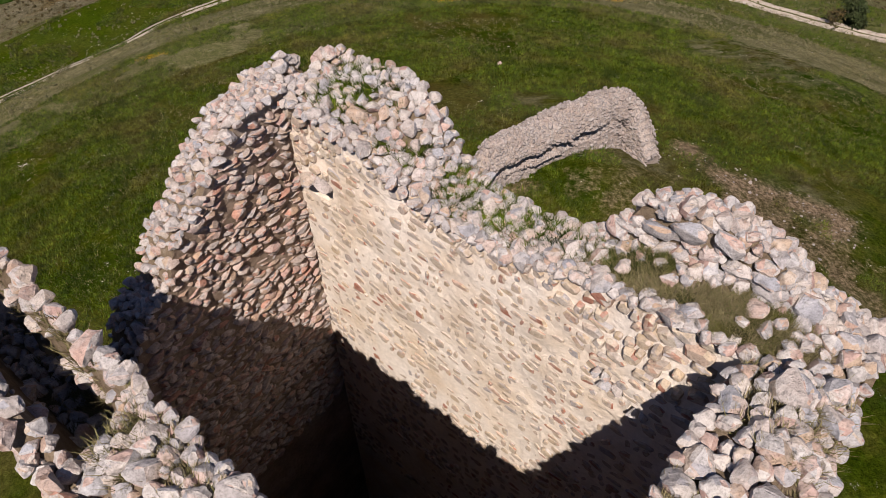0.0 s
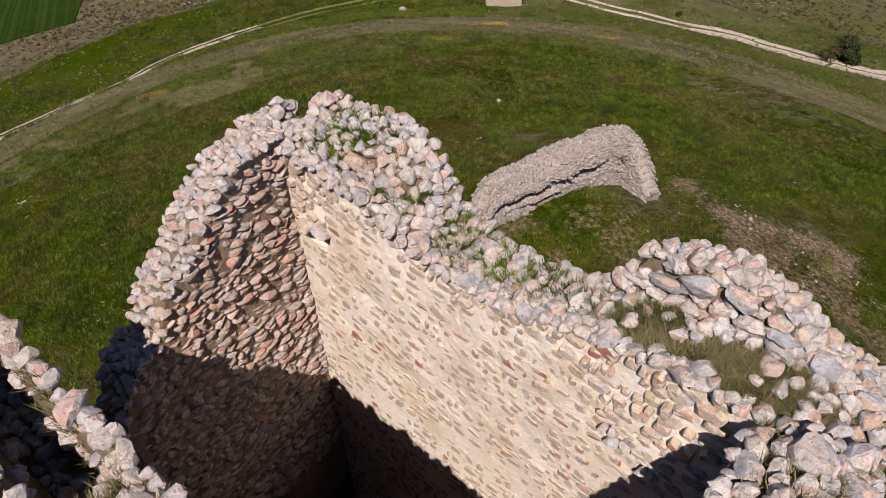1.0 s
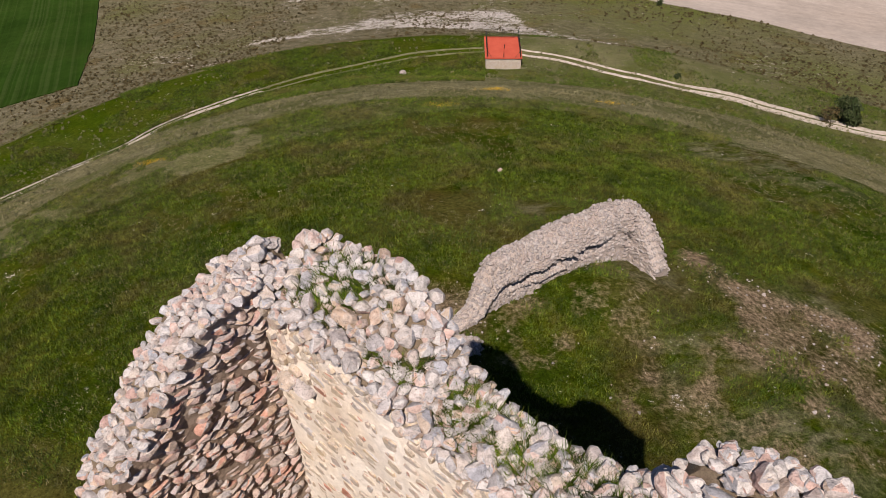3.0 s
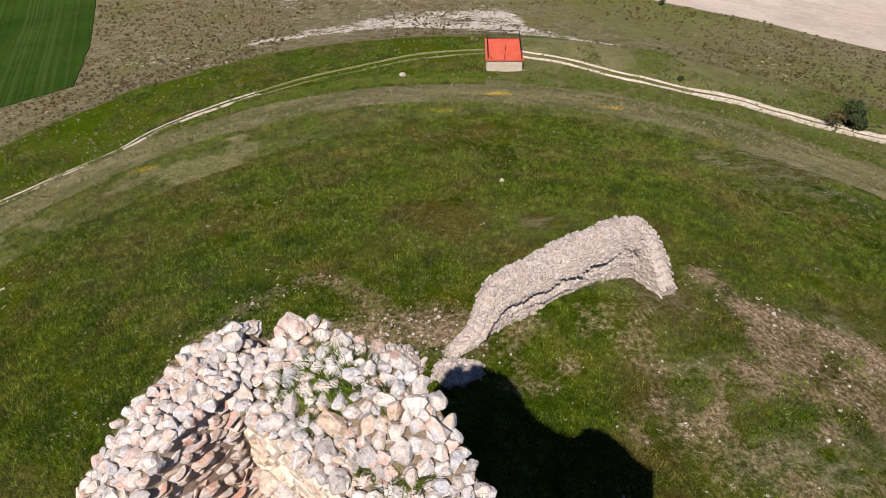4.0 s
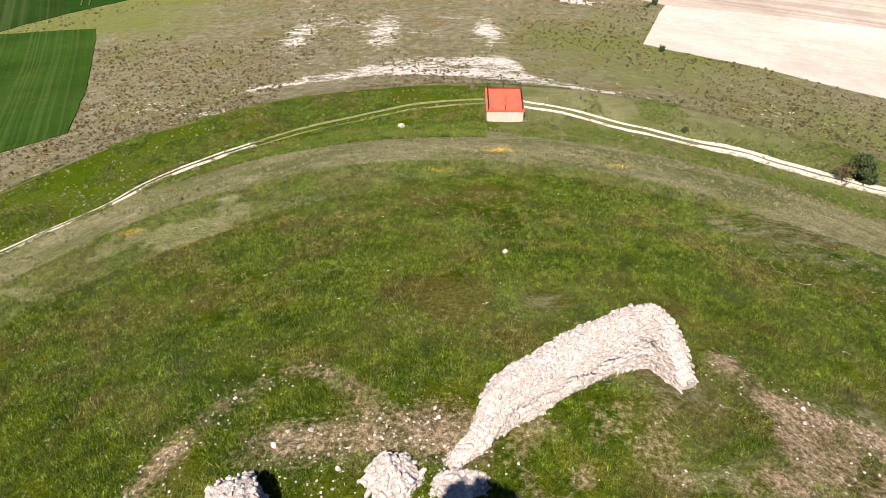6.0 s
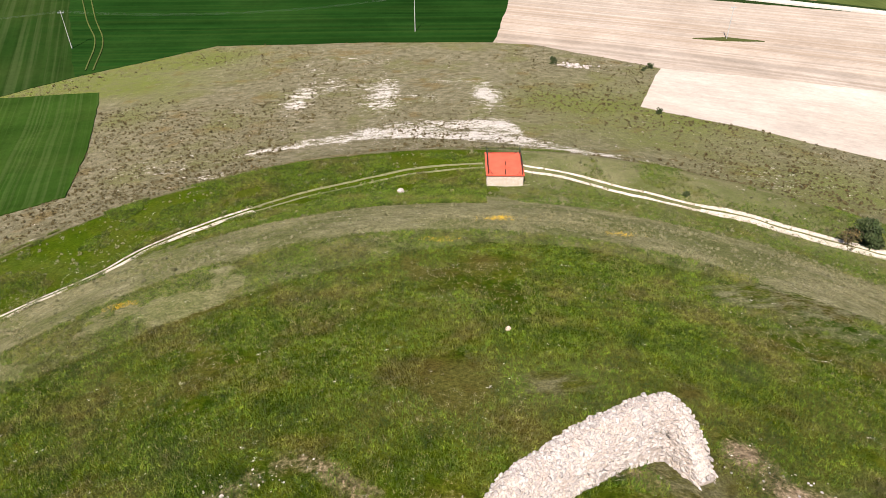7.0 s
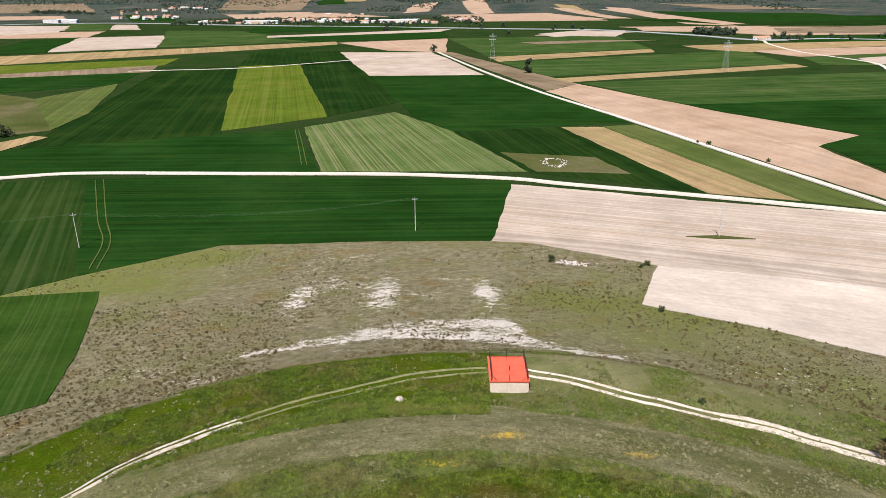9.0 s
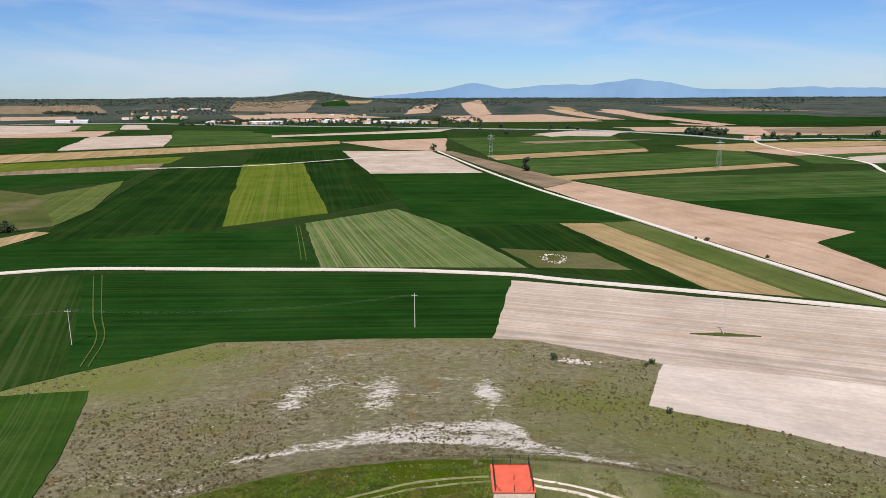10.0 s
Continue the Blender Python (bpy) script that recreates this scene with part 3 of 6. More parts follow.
def drape(name, quads, material, lift, cells, parent=None):
    """Four-sided patches laid on the ground, a little above it, with turned-down edges."""
    verts, faces = [], []
    for q in quads:
        p = np.array(q, float)
        n = cells
        s, t = np.meshgrid(np.linspace(0, 1, n + 1), np.linspace(0, 1, n + 1), indexing="ij")
        s, t = s[..., None], t[..., None]
        xy = (1 - s) * (1 - t) * p[0] + s * (1 - t) * p[1] + s * t * p[2] + (1 - s) * t * p[3]
        # field edges wander a little, alike for patches that meet
        sway = np.clip(0.0028 * np.hypot(xy[..., 0], xy[..., 1]), 0.0, 9.0)[..., None]
        size = 9.0 if np.hypot(*p.mean(0)) < 420 else 45.0
        xy = xy + sway * np.stack([fbm(xy[..., 0], xy[..., 1], size, 111, 3) - 0.5, fbm(xy[..., 0], xy[..., 1], size, 113, 3) - 0.5], -1) * 2
        z = height(xy[..., 0], xy[..., 1]) + lift
        base = len(verts)
        verts += [(x, y, h) for (x, y), h in zip(xy.reshape(-1, 2), z.ravel())]
        ring = [i * (n + 1) for i in range(n)] + [n * (n + 1) + j for j in range(n)] + [i * (n + 1) + n for i in range(n, 0, -1)] + [j for j in range(n, 0, -1)]
        flip = np.cross(p[1] - p[0], p[3] - p[0]) < 0
        for i in range(n):
            for j in range(n):
                a = base + i * (n + 1) + j
                f = (a, a + n + 1, a + n + 2, a + 1)
                faces.append(f[::-1] if flip else f)
        low = len(verts)
        verts += [(verts[base + k][0], verts[base + k][1], verts[base + k][2] - 0.7) for k in ring]
        m = len(ring)
        faces += [(base + ring[k], base + ring[(k + 1) % m], low + (k + 1) % m, low + k) for k in range(m)]
    ob = new(name, mesh_of(name, verts, faces, material))
    return ob


def field(kind, label, *quads):
    LIFT[0] += 0.005
    QUADS.extend(np.array(q, float) for q in quads)
    name = "bare_field" if kind in ("tilled", "chalky soil", "pink soil", "brown soil", "tan") else "crop_field"
    far = max(np.hypot(*c) for q in quads for c in q)
    near = min(np.hypot(*c) for q in quads for c in q)
    ob = drape(name, quads, FIELDS[kind], LIFT[0] + (0.4 if far > 1500 else -0.2 if far < 250 and kind == "young wheat" else 0.0), 48 if near < 290 else 24)
    tagged(ob, label, "field", "fields of the plain", "structure")


def ribbon(name, points, width, material, lift, step, ragged=0.0, shift=0.0, seed=0):
    line = smooth_line(points, step)
    if width < 2:
        TRACKS.append(line)
    way = np.gradient(line, axis=0)
    side = np.stack([way[:, 1], -way[:, 0]], -1) / np.linalg.norm(way, axis=1)[:, None]
    along = np.cumsum(np.r_[0, np.hypot(*np.diff(line, axis=0).T)])
    line = line + side * shift
    verts, faces = [], []
    for k, (c, s, a) in enumerate(zip(line, side, along)):
        l = width / 2 * (1 + ragged * 2 * (fbm(a, seed, 2.5, 51) - 0.5))
        r = width / 2 * (1 + ragged * 2 * (fbm(a, seed + 40, 2.5, 53) - 0.5))
        for off, drop in ((-l - 0.05, -0.25 - lift), (-l, 0.0), (0.0, 0.02), (r, 0.0), (r + 0.05, -0.25 - lift)):
            x, y = c + s * off
            verts.append((x, y, float(height(x, y)) + lift + drop))
        if k:
            faces += [(5 * k - 5 + i, 5 * k - 4 + i, 5 * k + 1 + i, 5 * k + i) for i in range(4)]
    return new(name, mesh_of(name, verts, faces, material))


def road(name, label, width, points):
    ob = ribbon(name, points, width, M_ASPHALT if name == "motorway" else M_GRAVEL, 0.5 if name != "motorway" else 0.9, 6.0, 0.12)
    tagged(ob, label, "road", "roads of the plain", "structure")


# ---- fields and roads of the plain ----
field("dark wheat", "deep green wheat field in even rows", [(-164, 327), (-103, 331), (-74, 236), (-110, 209)], [(-103, 331), (31, 320), (16, 236), (-74, 236)])
field("mid wheat", "fresh green cereal field with fine drilled rows", [(-238, 320), (-164, 327), (-110, 209), (-137, 184)])
field("tilled", "pale bare tilled field with faint furrows", [(30, 313), (49, 307), (29, 233), (16, 236)], [(49, 307), (105, 285), (63, 208), (29, 233)], [(105, 285), (195, 256), (144, 189), (63, 208)])
field("chalky soil", "whitish chalky corner of the tilled field", [(63, 208), (144, 189), (100, 134), (47, 167)])
field("dark wheat", "dark green wheat field beside the white farm road", [(-279, 378), (-91, 448), (-59, 339), (-243, 330)])
field("stripe", "pale green field with straw-coloured stripes", [(-87, 454), (-33, 510), (7, 337), (-58, 339)], [(-33, 510), (8, 434), (40, 336), (7, 337)])
field("deep wheat", "dark green wheat field on a low swell", [(-308, 803), (-234, 850), (-136, 442), (-240, 442)], [(-240, 442), (-136, 442), (-133, 431), (-232, 396)])
field("lime", "yellowish green field with dry streaks", [(-232, 837), (-169, 867), (-78, 492), (-137, 444)])
field("deep wheat", "deep green wheat field", [(-266, 1036), (-145, 1047), (-96, 863), (-233, 843)], [(-169, 867), (-86, 862), (-21, 574), (-78, 492)])
field("dark wheat", "deep green wheat field along the farm road", [(-70, 729), (44, 733), (97, 579), (-21, 497)], [(-21, 497), (97, 579), (121, 463), (6, 436)])
field("deep wheat", "dark green wheat field round a stone heap", [(6, 436), (73, 449), (110, 297), (41, 334)])
field("olive", "rough olive meadow round a heap of pale stones", [(30, 378), (77, 365), (87, 330), (44, 336)])
field("tan", "tan stubble strip with green regrowth", [(73, 449), (99, 448), (143, 285), (110, 297)])
field("sage", "dull sage green fallow strip", [(99, 450), (122, 455), (174, 269), (143, 285)])
field("pink soil", "pinkish beige bare field along the road", [(87, 613), (123, 659), (195, 496), (135, 432)], [(195, 496), (241, 416), (202, 387), (135, 432)], [(135, 432), (202, 387), (204, 301), (183, 270)])
field("brown soil", "brown fallow strip beside the farm road", [(-2, 1016), (15, 1015), (123, 659), (88, 617)])
field("dark wheat", "dark green field with a brown margin", [(205, 390), (242, 416), (289, 427), (207, 306)])
field("far green", "broad green cereal field with pale streaks", [(128, 667), (514, 756), (382, 563), (177, 536)])
field("dark wheat", "dark green cereal field", [(177, 536), (382, 563), (289, 427), (243, 419)])
field("tan", "long tan stubble strip between green fields", [(104, 700), (397, 825), (397, 793), (117, 672)])
field("far green", "bright green field round the tall tree", [(68, 867), (417, 1015), (394, 826), (104, 720)])
field("tan", "narrow tan strip between green fields", [(60, 938), (297, 1046), (289, 995), (68, 874)])
field("far green", "green cereal field under the power line", [(10, 1310), (324, 1367), (300, 1056), (59, 947)])
field("tilled", "bare cream field with low brown mounds", [(-143, 1027), (-13, 1017), (43, 738), (-73, 734)])
field("pink soil", "pinkish bare field", [(-172, 1220), (10, 1310), (6, 1016), (-76, 1052)])
field("tan", "long straw-coloured field", [(-662, 953), (-178, 1249), (-166, 1178), (-578, 831)])
field("lime", "olive yellow field margin", [(-578, 831), (-338, 948), (-325, 856), (-520, 747)])
field("brown soil", "brown bare strip", [(-499, 752), (-332, 856), (-314, 786), (-475, 715)])
field("dark wheat", "dark green field", [(-498, 717), (-321, 780), (-302, 675), (-415, 597)])
field("tilled", "pale bare field", [(-691, 1393), (-543, 1454), (-439, 1137), (-568, 1058)])
field("dark wheat", "dark green field", [(-651, 1005), (-750, 1347), (-691, 1411), (-566, 1047)])
field("pink soil", "pinkish bare field", [(-1291, 1948), (-955, 1905), (-851, 1664), (-1054, 1590)], [(-1039, 1566), (-739, 1626), (-680, 1410), (-915, 1379)])
field("tilled", "cream bare field", [(-867, 1961), (-805, 1953), (-692, 1697), (-765, 1705)])
field("far green", "green field", [(-1022, 2055), (-872, 1962), (-746, 1652), (-851, 1664)])
field("far green", "green field", [(-608, 1636), (-428, 1592), (-218, 1253), (-436, 1137)])
field("tilled", "long cream field before the village", [(-336, 1414), (25, 1640), (-1, 1523), (-322, 1358)])
field("dark wheat", "dark green field before the village", [(-322, 1358), (5, 1522), (10, 1327), (-216, 1238)])
field("dark wheat", "dark green field before the village", [(-450, 1780), (-201, 1810), (-27, 1673), (-397, 1521)])
field("pink soil", "pinkish ploughed slope", [(-0, 2649), (367, 2580), (460, 2042), (32, 2024)])
field("pink soil", "pinkish ploughed slope", [(105, 3789), (234, 4220), (200, 2752), (114, 2769)])
field("tan", "tan slope", [(532, 3544), (613, 3403), (536, 2260), (488, 2376)])
field("pink soil", "pinkish field strip", [(717, 3265), (795, 3142), (684, 1698), (598, 1801)])
field("pink soil", "pinkish field strip", [(403, 1675), (918, 1612), (842, 1352), (603, 1339)])
field("tan", "tan field strip", [(376, 1108), (738, 1197), (675, 1084), (420, 1005)])
field("pink soil", "pinkish field strip", [(420, 1005), (741, 1090), (670, 986), (446, 912)])
field("dark wheat", "green field", [(590, 1323), (891, 1310), (809, 1190), (566, 1156)])
field("far green", "green field", [(442, 904), (664, 977), (546, 803), (422, 811)])
field("deep wheat", "green slope", [(524, 2074), (1599, 2350), (1154, 1696), (695, 1726)])
field("pink soil", "bare slope near the village", [(-819, 2802), (-408, 2872), (-177, 2491), (-650, 2351)])
field("dark wheat", "green field near the village", [(-1163, 2727), (-898, 2556), (-794, 2185), (-922, 2204)])
field("tilled", "pale field by the motorway", [(259, 1494), (380, 1503), (315, 1332), (174, 1382)])
field("young wheat", "young green cereal field on the foot of the hill", [(-143, 194), (-96, 194), (-78, 148), (-114, 152)], [(-114, 152), (-78, 148), (-69, 119), (-87, 109)])
field("sage", "pale green field on a slope", [(-329, 587), (-302, 683), (-250, 513), (-243, 448)])
field("olive", "rough olive meadow with bare mounds", [(-433, 652), (-329, 587), (-243, 448), (-279, 420)])
field("tan", "small straw-coloured field corner", [(-258, 398), (-245, 430), (-233, 426), (-241, 370)])
field("pink soil", "pinkish ploughed slope far across the plain", [(110, 3331), (187, 3478), (199, 2749), (121, 2640)])
field("pink soil", "long pinkish strip below the far slope", [(10, 2609), (387, 2723), (480, 2133), (32, 2064)])
field("pink soil", "curving pinkish strip on the far slope", [(482, 3247), (553, 3183), (557, 2171), (492, 2179)])
field("pink soil", "curving pinkish strip across the green slope", [(658, 3061), (777, 3092), (731, 1761), (673, 1767)])
field("pink soil", "broad pinkish field behind the motorway", [(436, 1675), (745, 1670), (581, 1444), (410, 1504)])
field("tilled", "cream bare field before the motorway", [(185, 1422), (294, 1540), (383, 1464), (204, 1328)])
field("brown soil", "brown fallow strip between green fields", [(127, 1196), (223, 1231), (360, 1235), (154, 1153)])
field("tan", "tan bare field by the motorway", [(360, 1101), (492, 1103), (414, 979), (366, 1043)])
field("brown soil", "brown bare field behind the motorway", [(706, 1568), (1037, 1665), (919, 1352), (642, 1397)])
field("tan", "tan strip beside the pale road", [(499, 1044), (768, 1185), (719, 1110), (495, 1024)])
field("pink soil", "pinkish strip beside the pale road", [(440, 996), (690, 1064), (620, 957), (442, 925)])
field("tilled", "pale bare patch by the road", [(504, 887), (603, 931), (536, 827), (480, 810)])
field("dark wheat", "broad dark green field on the far slope", [(806, 2834), (1259, 2488), (1239, 1989), (749, 1823)])
field("brown soil", "greyish fallow slope before the woods", [(1024, 3506), (1258, 3184), (1464, 2765), (1099, 2896)])
field("tan", "tan slope behind the village", [(-568, 3793), (-391, 4131), (-393, 3832), (-513, 3613)])
field("dark wheat", "dark green field behind the village", [(-598, 3531), (-523, 3905), (-445, 3525), (-560, 3381)])
field("pink soil", "pinkish slope beside the village", [(-138, 3491), (-15, 3776), (-48, 2989), (-146, 2839)])
field("pink soil", "long pinkish field", [(-1581, 2569), (-1351, 2642), (-1245, 2449), (-1418, 2303)])
field("tilled", "long cream field", [(-1183, 1921), (-955, 1896), (-822, 1582), (-913, 1483)])
field("pink soil", "pinkish field behind the village", [(-721, 2944), (-514, 2958), (-498, 2681), (-660, 2653)])
field("brown soil", "heath-brown slope below the woods", [(-1994, 3248), (-1660, 3456), (-1362, 2926), (-1701, 2766)])
field("brown soil", "heath-brown slope behind the village", [(-1078, 3801), (-643, 3712), (-583, 3078), (-938, 3129)])
road("farm_road", "white gravel farm road across the plain", 4.2, [(-236, 316), (-217, 326), (-204, 330), (-184, 336), (-161, 338), (-88, 335), (-22, 332), (30, 323), (53, 313), (108, 292), (136, 280), (165, 267), (193, 253)])
road("farm_road", "pale dirt road between the fields", 3.8, [(-5, 1016), (42, 777), (81, 610), (120, 478), (150, 366), (165, 313), (174, 281), (184, 241)])
road("farm_road", "pale dirt road to the village", 5.0, [(429, 632), (449, 722), (484, 807), (490, 862), (480, 981), (501, 1122), (526, 1201)])
road("motorway", "grey motorway before the village", 16.0, [(-1291, 1948), (-954, 2084), (-490, 1878), (-110, 1738), (154, 1625), (331, 1555), (455, 1373), (528, 1216), (653, 1234), (791, 1163)])


for tracks_at in ([(-158.1, 324.3), (-130.2, 266.2), (-117.1, 241.5), (-108.9, 214.4)], [(-155.2, 326.2), (-128.3, 268.9), (-114.4, 241.4), (-106.5, 214.3)]):
    tagged(ribbon("tractor_track", tracks_at, 0.42, FIELDS["sage"], 0.34, 2.0, 0.3), "pale tractor wheel track through the wheat", "track", "tractor tracks", "structure")
tagged(drape("grass_island", [[(83, 241.3), (93, 238.6), (106, 238.2), (95, 242.2)]], FIELDS["olive"], 0.45, 4), "unploughed grassy island round a power pole", "grass", kind="structure")
tagged(ribbon("farm_track", [(-340, 792), (-321, 798), (-216, 823), (-109, 909), (-60, 960)], 3.0, M_GRAVEL, 0.5, 6.0, 0.3), "narrow pale track between wheat fields", "track", kind="structure")
for tracks_at in ([(-91.5, 447), (-80, 398), (-69.5, 352)], [(-89, 446), (-77.6, 398), (-67, 352)]):
    tagged(ribbon("tractor_track", tracks_at, 0.42, FIELDS["sage"], 0.34, 2.0, 0.3), "pale tractor wheel track through the wheat", "track", "tractor tracks", "structure")
# ---- stones: a few dozen rock shapes, from which every stone of the ruins is laid ----
def rock_shape(seed, corners, cuts):
    """A broken, blocky stone about 1 across: a rough hull whose faces are dented and whose rims are worn, as arrays of places and triangles."""
    rnd = np.random.default_rng(seed)
    bm = bmesh.new()
    for _ in range(corners):
        d = rnd.normal(size=3)
        d = d / np.abs(d).max() * 0.75 + d / np.linalg.norm(d) * 0.25
        bm.verts.new(d * 0.5 * rnd.uniform(0.72, 1.0))
    made = bmesh.ops.convex_hull(bm, input=list(bm.verts))
    bmesh.ops.delete(bm, geom=[g for g in set(made["geom_interior"]) | set(made["geom_unused"]) if isinstance(g, bmesh.types.BMVert)], context="VERTS")
    bmesh.ops.subdivide_edges(bm, edges=list(bm.edges), cuts=cuts, smooth=0.25, use_grid_fill=True)
    bmesh.ops.triangulate(bm, faces=list(bm.faces))
    bmesh.ops.recalc_face_normals(bm, faces=list(bm.faces))
    bm.verts.index_update()
    v = np.array([p.co for p in bm.verts])
    f = np.array([[p.index for p in q.verts] for q in bm.faces])
    bm.free()
    bumps = np.array([noise.noise(Vector(p) * 3.3 + Vector((seed * 3.7, 0, 0))) + 0.6 * noise.noise(Vector(p) * 7.3 + Vector((0, seed * 2.3, 0))) for p in v])
    v = v * (1 + 0.19 * bumps[:, None])
    return v / (v.max(0) - v.min(0)), f


def slab_shape(seed):
    """A stone bedded flush in a wall: an irregular outline with a worn rim, facing along y."""
    rnd = np.random.default_rng(seed)
    n = 8
    a = np.linspace(0, 2 * np.pi, n, endpoint=False) + rnd.uniform(-0.26, 0.26, n)
    r = rnd.uniform(0.72, 1.05, n) / (np.abs(np.cos(a)) ** 3 + np.abs(np.sin(a)) ** 3) ** (1 / 3)
    x, z = np.cos(a) * r * 0.5, np.sin(a) * r * 0.5
    rings = [(1.02, -0.5), (1.0, 0.22), (0.93, 0.40), (0.74, 0.5)]
    v = np.vstack([np.stack([x * k, np.full(n, y) + rnd.normal(size=n) * 0.03, z * k], -1) for k, y in rings] + [[[0, 0.52, 0]]])
    f = []
    for q in range(len(rings) - 1):
        for i in range(n):
            j = (i + 1) % n
            f += [(q * n + i, (q + 1) * n + i, (q + 1) * n + j), (q * n + i, (q + 1) * n + j, q * n + j)]
    f += [((len(rings) - 1) * n + i, len(v) - 1, (len(rings) - 1) * n + (i + 1) % n) for i in range(n)]
    return v, np.array(f)


SLABS = [slab_shape(200 + k) for k in range(12)]
ROCKS = [rock_shape(k, 22, 2) for k in range(12)]
CHIPS = [rock_shape(50 + k, 16, 1) for k in range(12)]
ROCK_MESHES = {}


def shapes_for(fine):
    return SLABS if fine == 'slab' else ROCKS if fine else CHIPS


def softened(me):
    """Soft faces between crisp rims."""
    me.polygons.foreach_set("use_smooth", [True] * len(me.polygons))
    me.set_sharp_from_angle(angle=radians(22))


def rock_mesh(k, fine, material):
    key = (k, fine, material.name)
    if key not in ROCK_MESHES:
        v, f = shapes_for(fine)[k]
        ROCK_MESHES[key] = big_mesh("stone", v, f, material)
        softened(ROCK_MESHES[key])
    return ROCK_MESHES[key]


def turned(rx, ry, rz):
    return np.array(Euler((rx, ry, rz)).to_matrix())


class Laid:
    """Stones to be laid: their places, turns and sizes; the first ones become parts, the others one joined part."""

    def __init__(self):
        self.rows = []

    def add(self, place, basis, size):
        self.rows.append((np.asarray(place, float), np.asarray(basis, float), np.asarray(size, float)))

    def build(self, parent, material, fine, singles, name="stone", label="", first=None):
        rows = self.rows
        if first is not None:
            rows = sorted(rows, key=first)
        picks = [int(RNG.integers(len(ROCKS))) for _ in rows]
        for (p, b, s), k in zip(rows[:singles], picks):
            ob = new(name, rock_mesh(k, fine if fine == 'slab' else bool(fine and s.max() > 0.15), material))
            m = Matrix(np.column_stack([b * s[None, :], p]).tolist() + [[0, 0, 0, 1]])
            ob.parent = parent
            ob.matrix_local = m
            if label:
                ob["label"] = label
        rest = list(zip(rows[singles:], picks[singles:]))
        if rest:
            vs, fs, base = [], [], 0
            for (p, b, s), k in rest:
                v, f = shapes_for(fine if fine == 'slab' else fine and s.max() > 0.15)[k]
                vs.append((v * s) @ b.T + p)
                fs.append(f + base)
                base += len(v)
            ob = new(name + "work", big_mesh(name + "work", np.vstack(vs), np.vstack(fs), material))
            softened(ob.data)
            ob.parent = parent
            tagged(ob, kind="stuff")


# ---- the tower: four broken walls round a dark shaft ----
I0 = np.array([-2.75, 9.65])  # inner corner of the two walls that still stand high
EU, EV = np.array([0.777, -0.630]), np.array([0.630, 0.777])  # along the long wall, and out through it
BASE = 0.6
TURN = np.column_stack([np.r_[EU, 0], np.r_[EV, 0], [0, 0, 1]])


def deep_of(u, v):
    """Across the long wall, places follow its uneven thickness."""
    return np.where((np.asarray(v) > 0) & (np.asarray(u) < 9.6), v * np.interp(u, *LONG_DEEP) / 1.5, v)


def uv(u, v, z):
    p = I0 + u * EU + v * EV
    return np.array([p[0], p[1], z])


LONG_IN = ([-1.2, 0, 0.6, 1.3, 2.1, 3.0, 3.7, 4.3, 4.85, 5.4, 6.0, 6.5, 7.2, 8.2, 9.6], [22.5, 22.5, 22.5, 22.4, 22.25, 22.0, 21.9, 21.9, 22.05, 22.25, 22.4, 22.6, 22.7, 22.65, 22.65])
LONG_OUT = ([-1.2, -0.4, 0.2, 1.1, 2.2, 2.7, 3.2, 4.0, 4.6, 5.4, 5.9, 6.2, 7.2, 8.0, 8.5, 9.6], [22.25, 22.45, 22.7, 22.85, 22.75, 22.45, 22.15, 22.0, 22.0, 22.15, 22.5, 23.2, 23.55, 23.4, 22.95, 22.75])
# how thick the long wall still is along its length: the far corner is broken away, and the saddle is worn thin
LONG_DEEP = ([-1.05, -0.7, -0.15, 0.47, 0.92, 2.2, 2.6, 3.2, 4.0, 5.4, 5.9, 6.2, 9.6], [0.55, 0.95, 1.22, 1.42, 1.55, 1.45, 1.3, 1.15, 1.05, 1.05, 1.15, 1.35, 1.45])
END_TOP = ([-4.5, -4.25, -4.0, -3.7, -3.2, -3.0, -2.8, -2.1, -1.5, -0.9, 0.0, 1.0], [18.2, 18.9, 19.6, 20.0, 20.15, 20.5, 20.95, 21.55, 22.12, 22.55, 22.65, 22.6])


def top_long(u, v):
    u, v = np.asarray(u, float), np.asarray(v, float)
    a, b = np.interp(u, *LONG_IN), np.interp(u, *LONG_OUT)
    lo, hi = np.where(u > 5.9, 0.95, 0.15), np.where(u > 5.9, 1.15, 1.3)
    s = np.clip((v - lo) / (hi - lo), 0, 1)
    a = a + 0.2 * ease(0.1, 0.6, v) * ease(6.1, 7.0, u)
    # the broken corner: two lumps with a gap between them
    lumps = 0.35 * np.exp(-(((u + 0.75) / 0.2) ** 2) - ((v - 1.05) / 0.35) ** 2) - 0.8 * np.exp(-(((u + 0.42) / 0.14) ** 2) - ((v - 1.35) / 0.35) ** 2) + 0.28 * np.exp(-(((u - 0.05) / 0.25) ** 2) - ((v - 1.35) / 0.3) ** 2)
    a, b = a + lumps, b + lumps
    return a + (b - a) * s * s * (3 - 2 * s) + (fbm(u, v, 0.5, 61) - 0.5) * 0.16 - 0.06


def top_end(u, v):
    return np.interp(v, *END_TOP) + 0.25 * (u + 0.2) + (fbm(u * 1.3, v * 1.3, 0.6, 63) - 0.5) * 0.35


def top_right(u, v):
    return 22.7 + 0.3 * ease(8.3, 9.0, u) - 0.25 * ease(9.1, 9.6, u) + (fbm(u, v, 0.7, 65) - 0.5) * 0.25


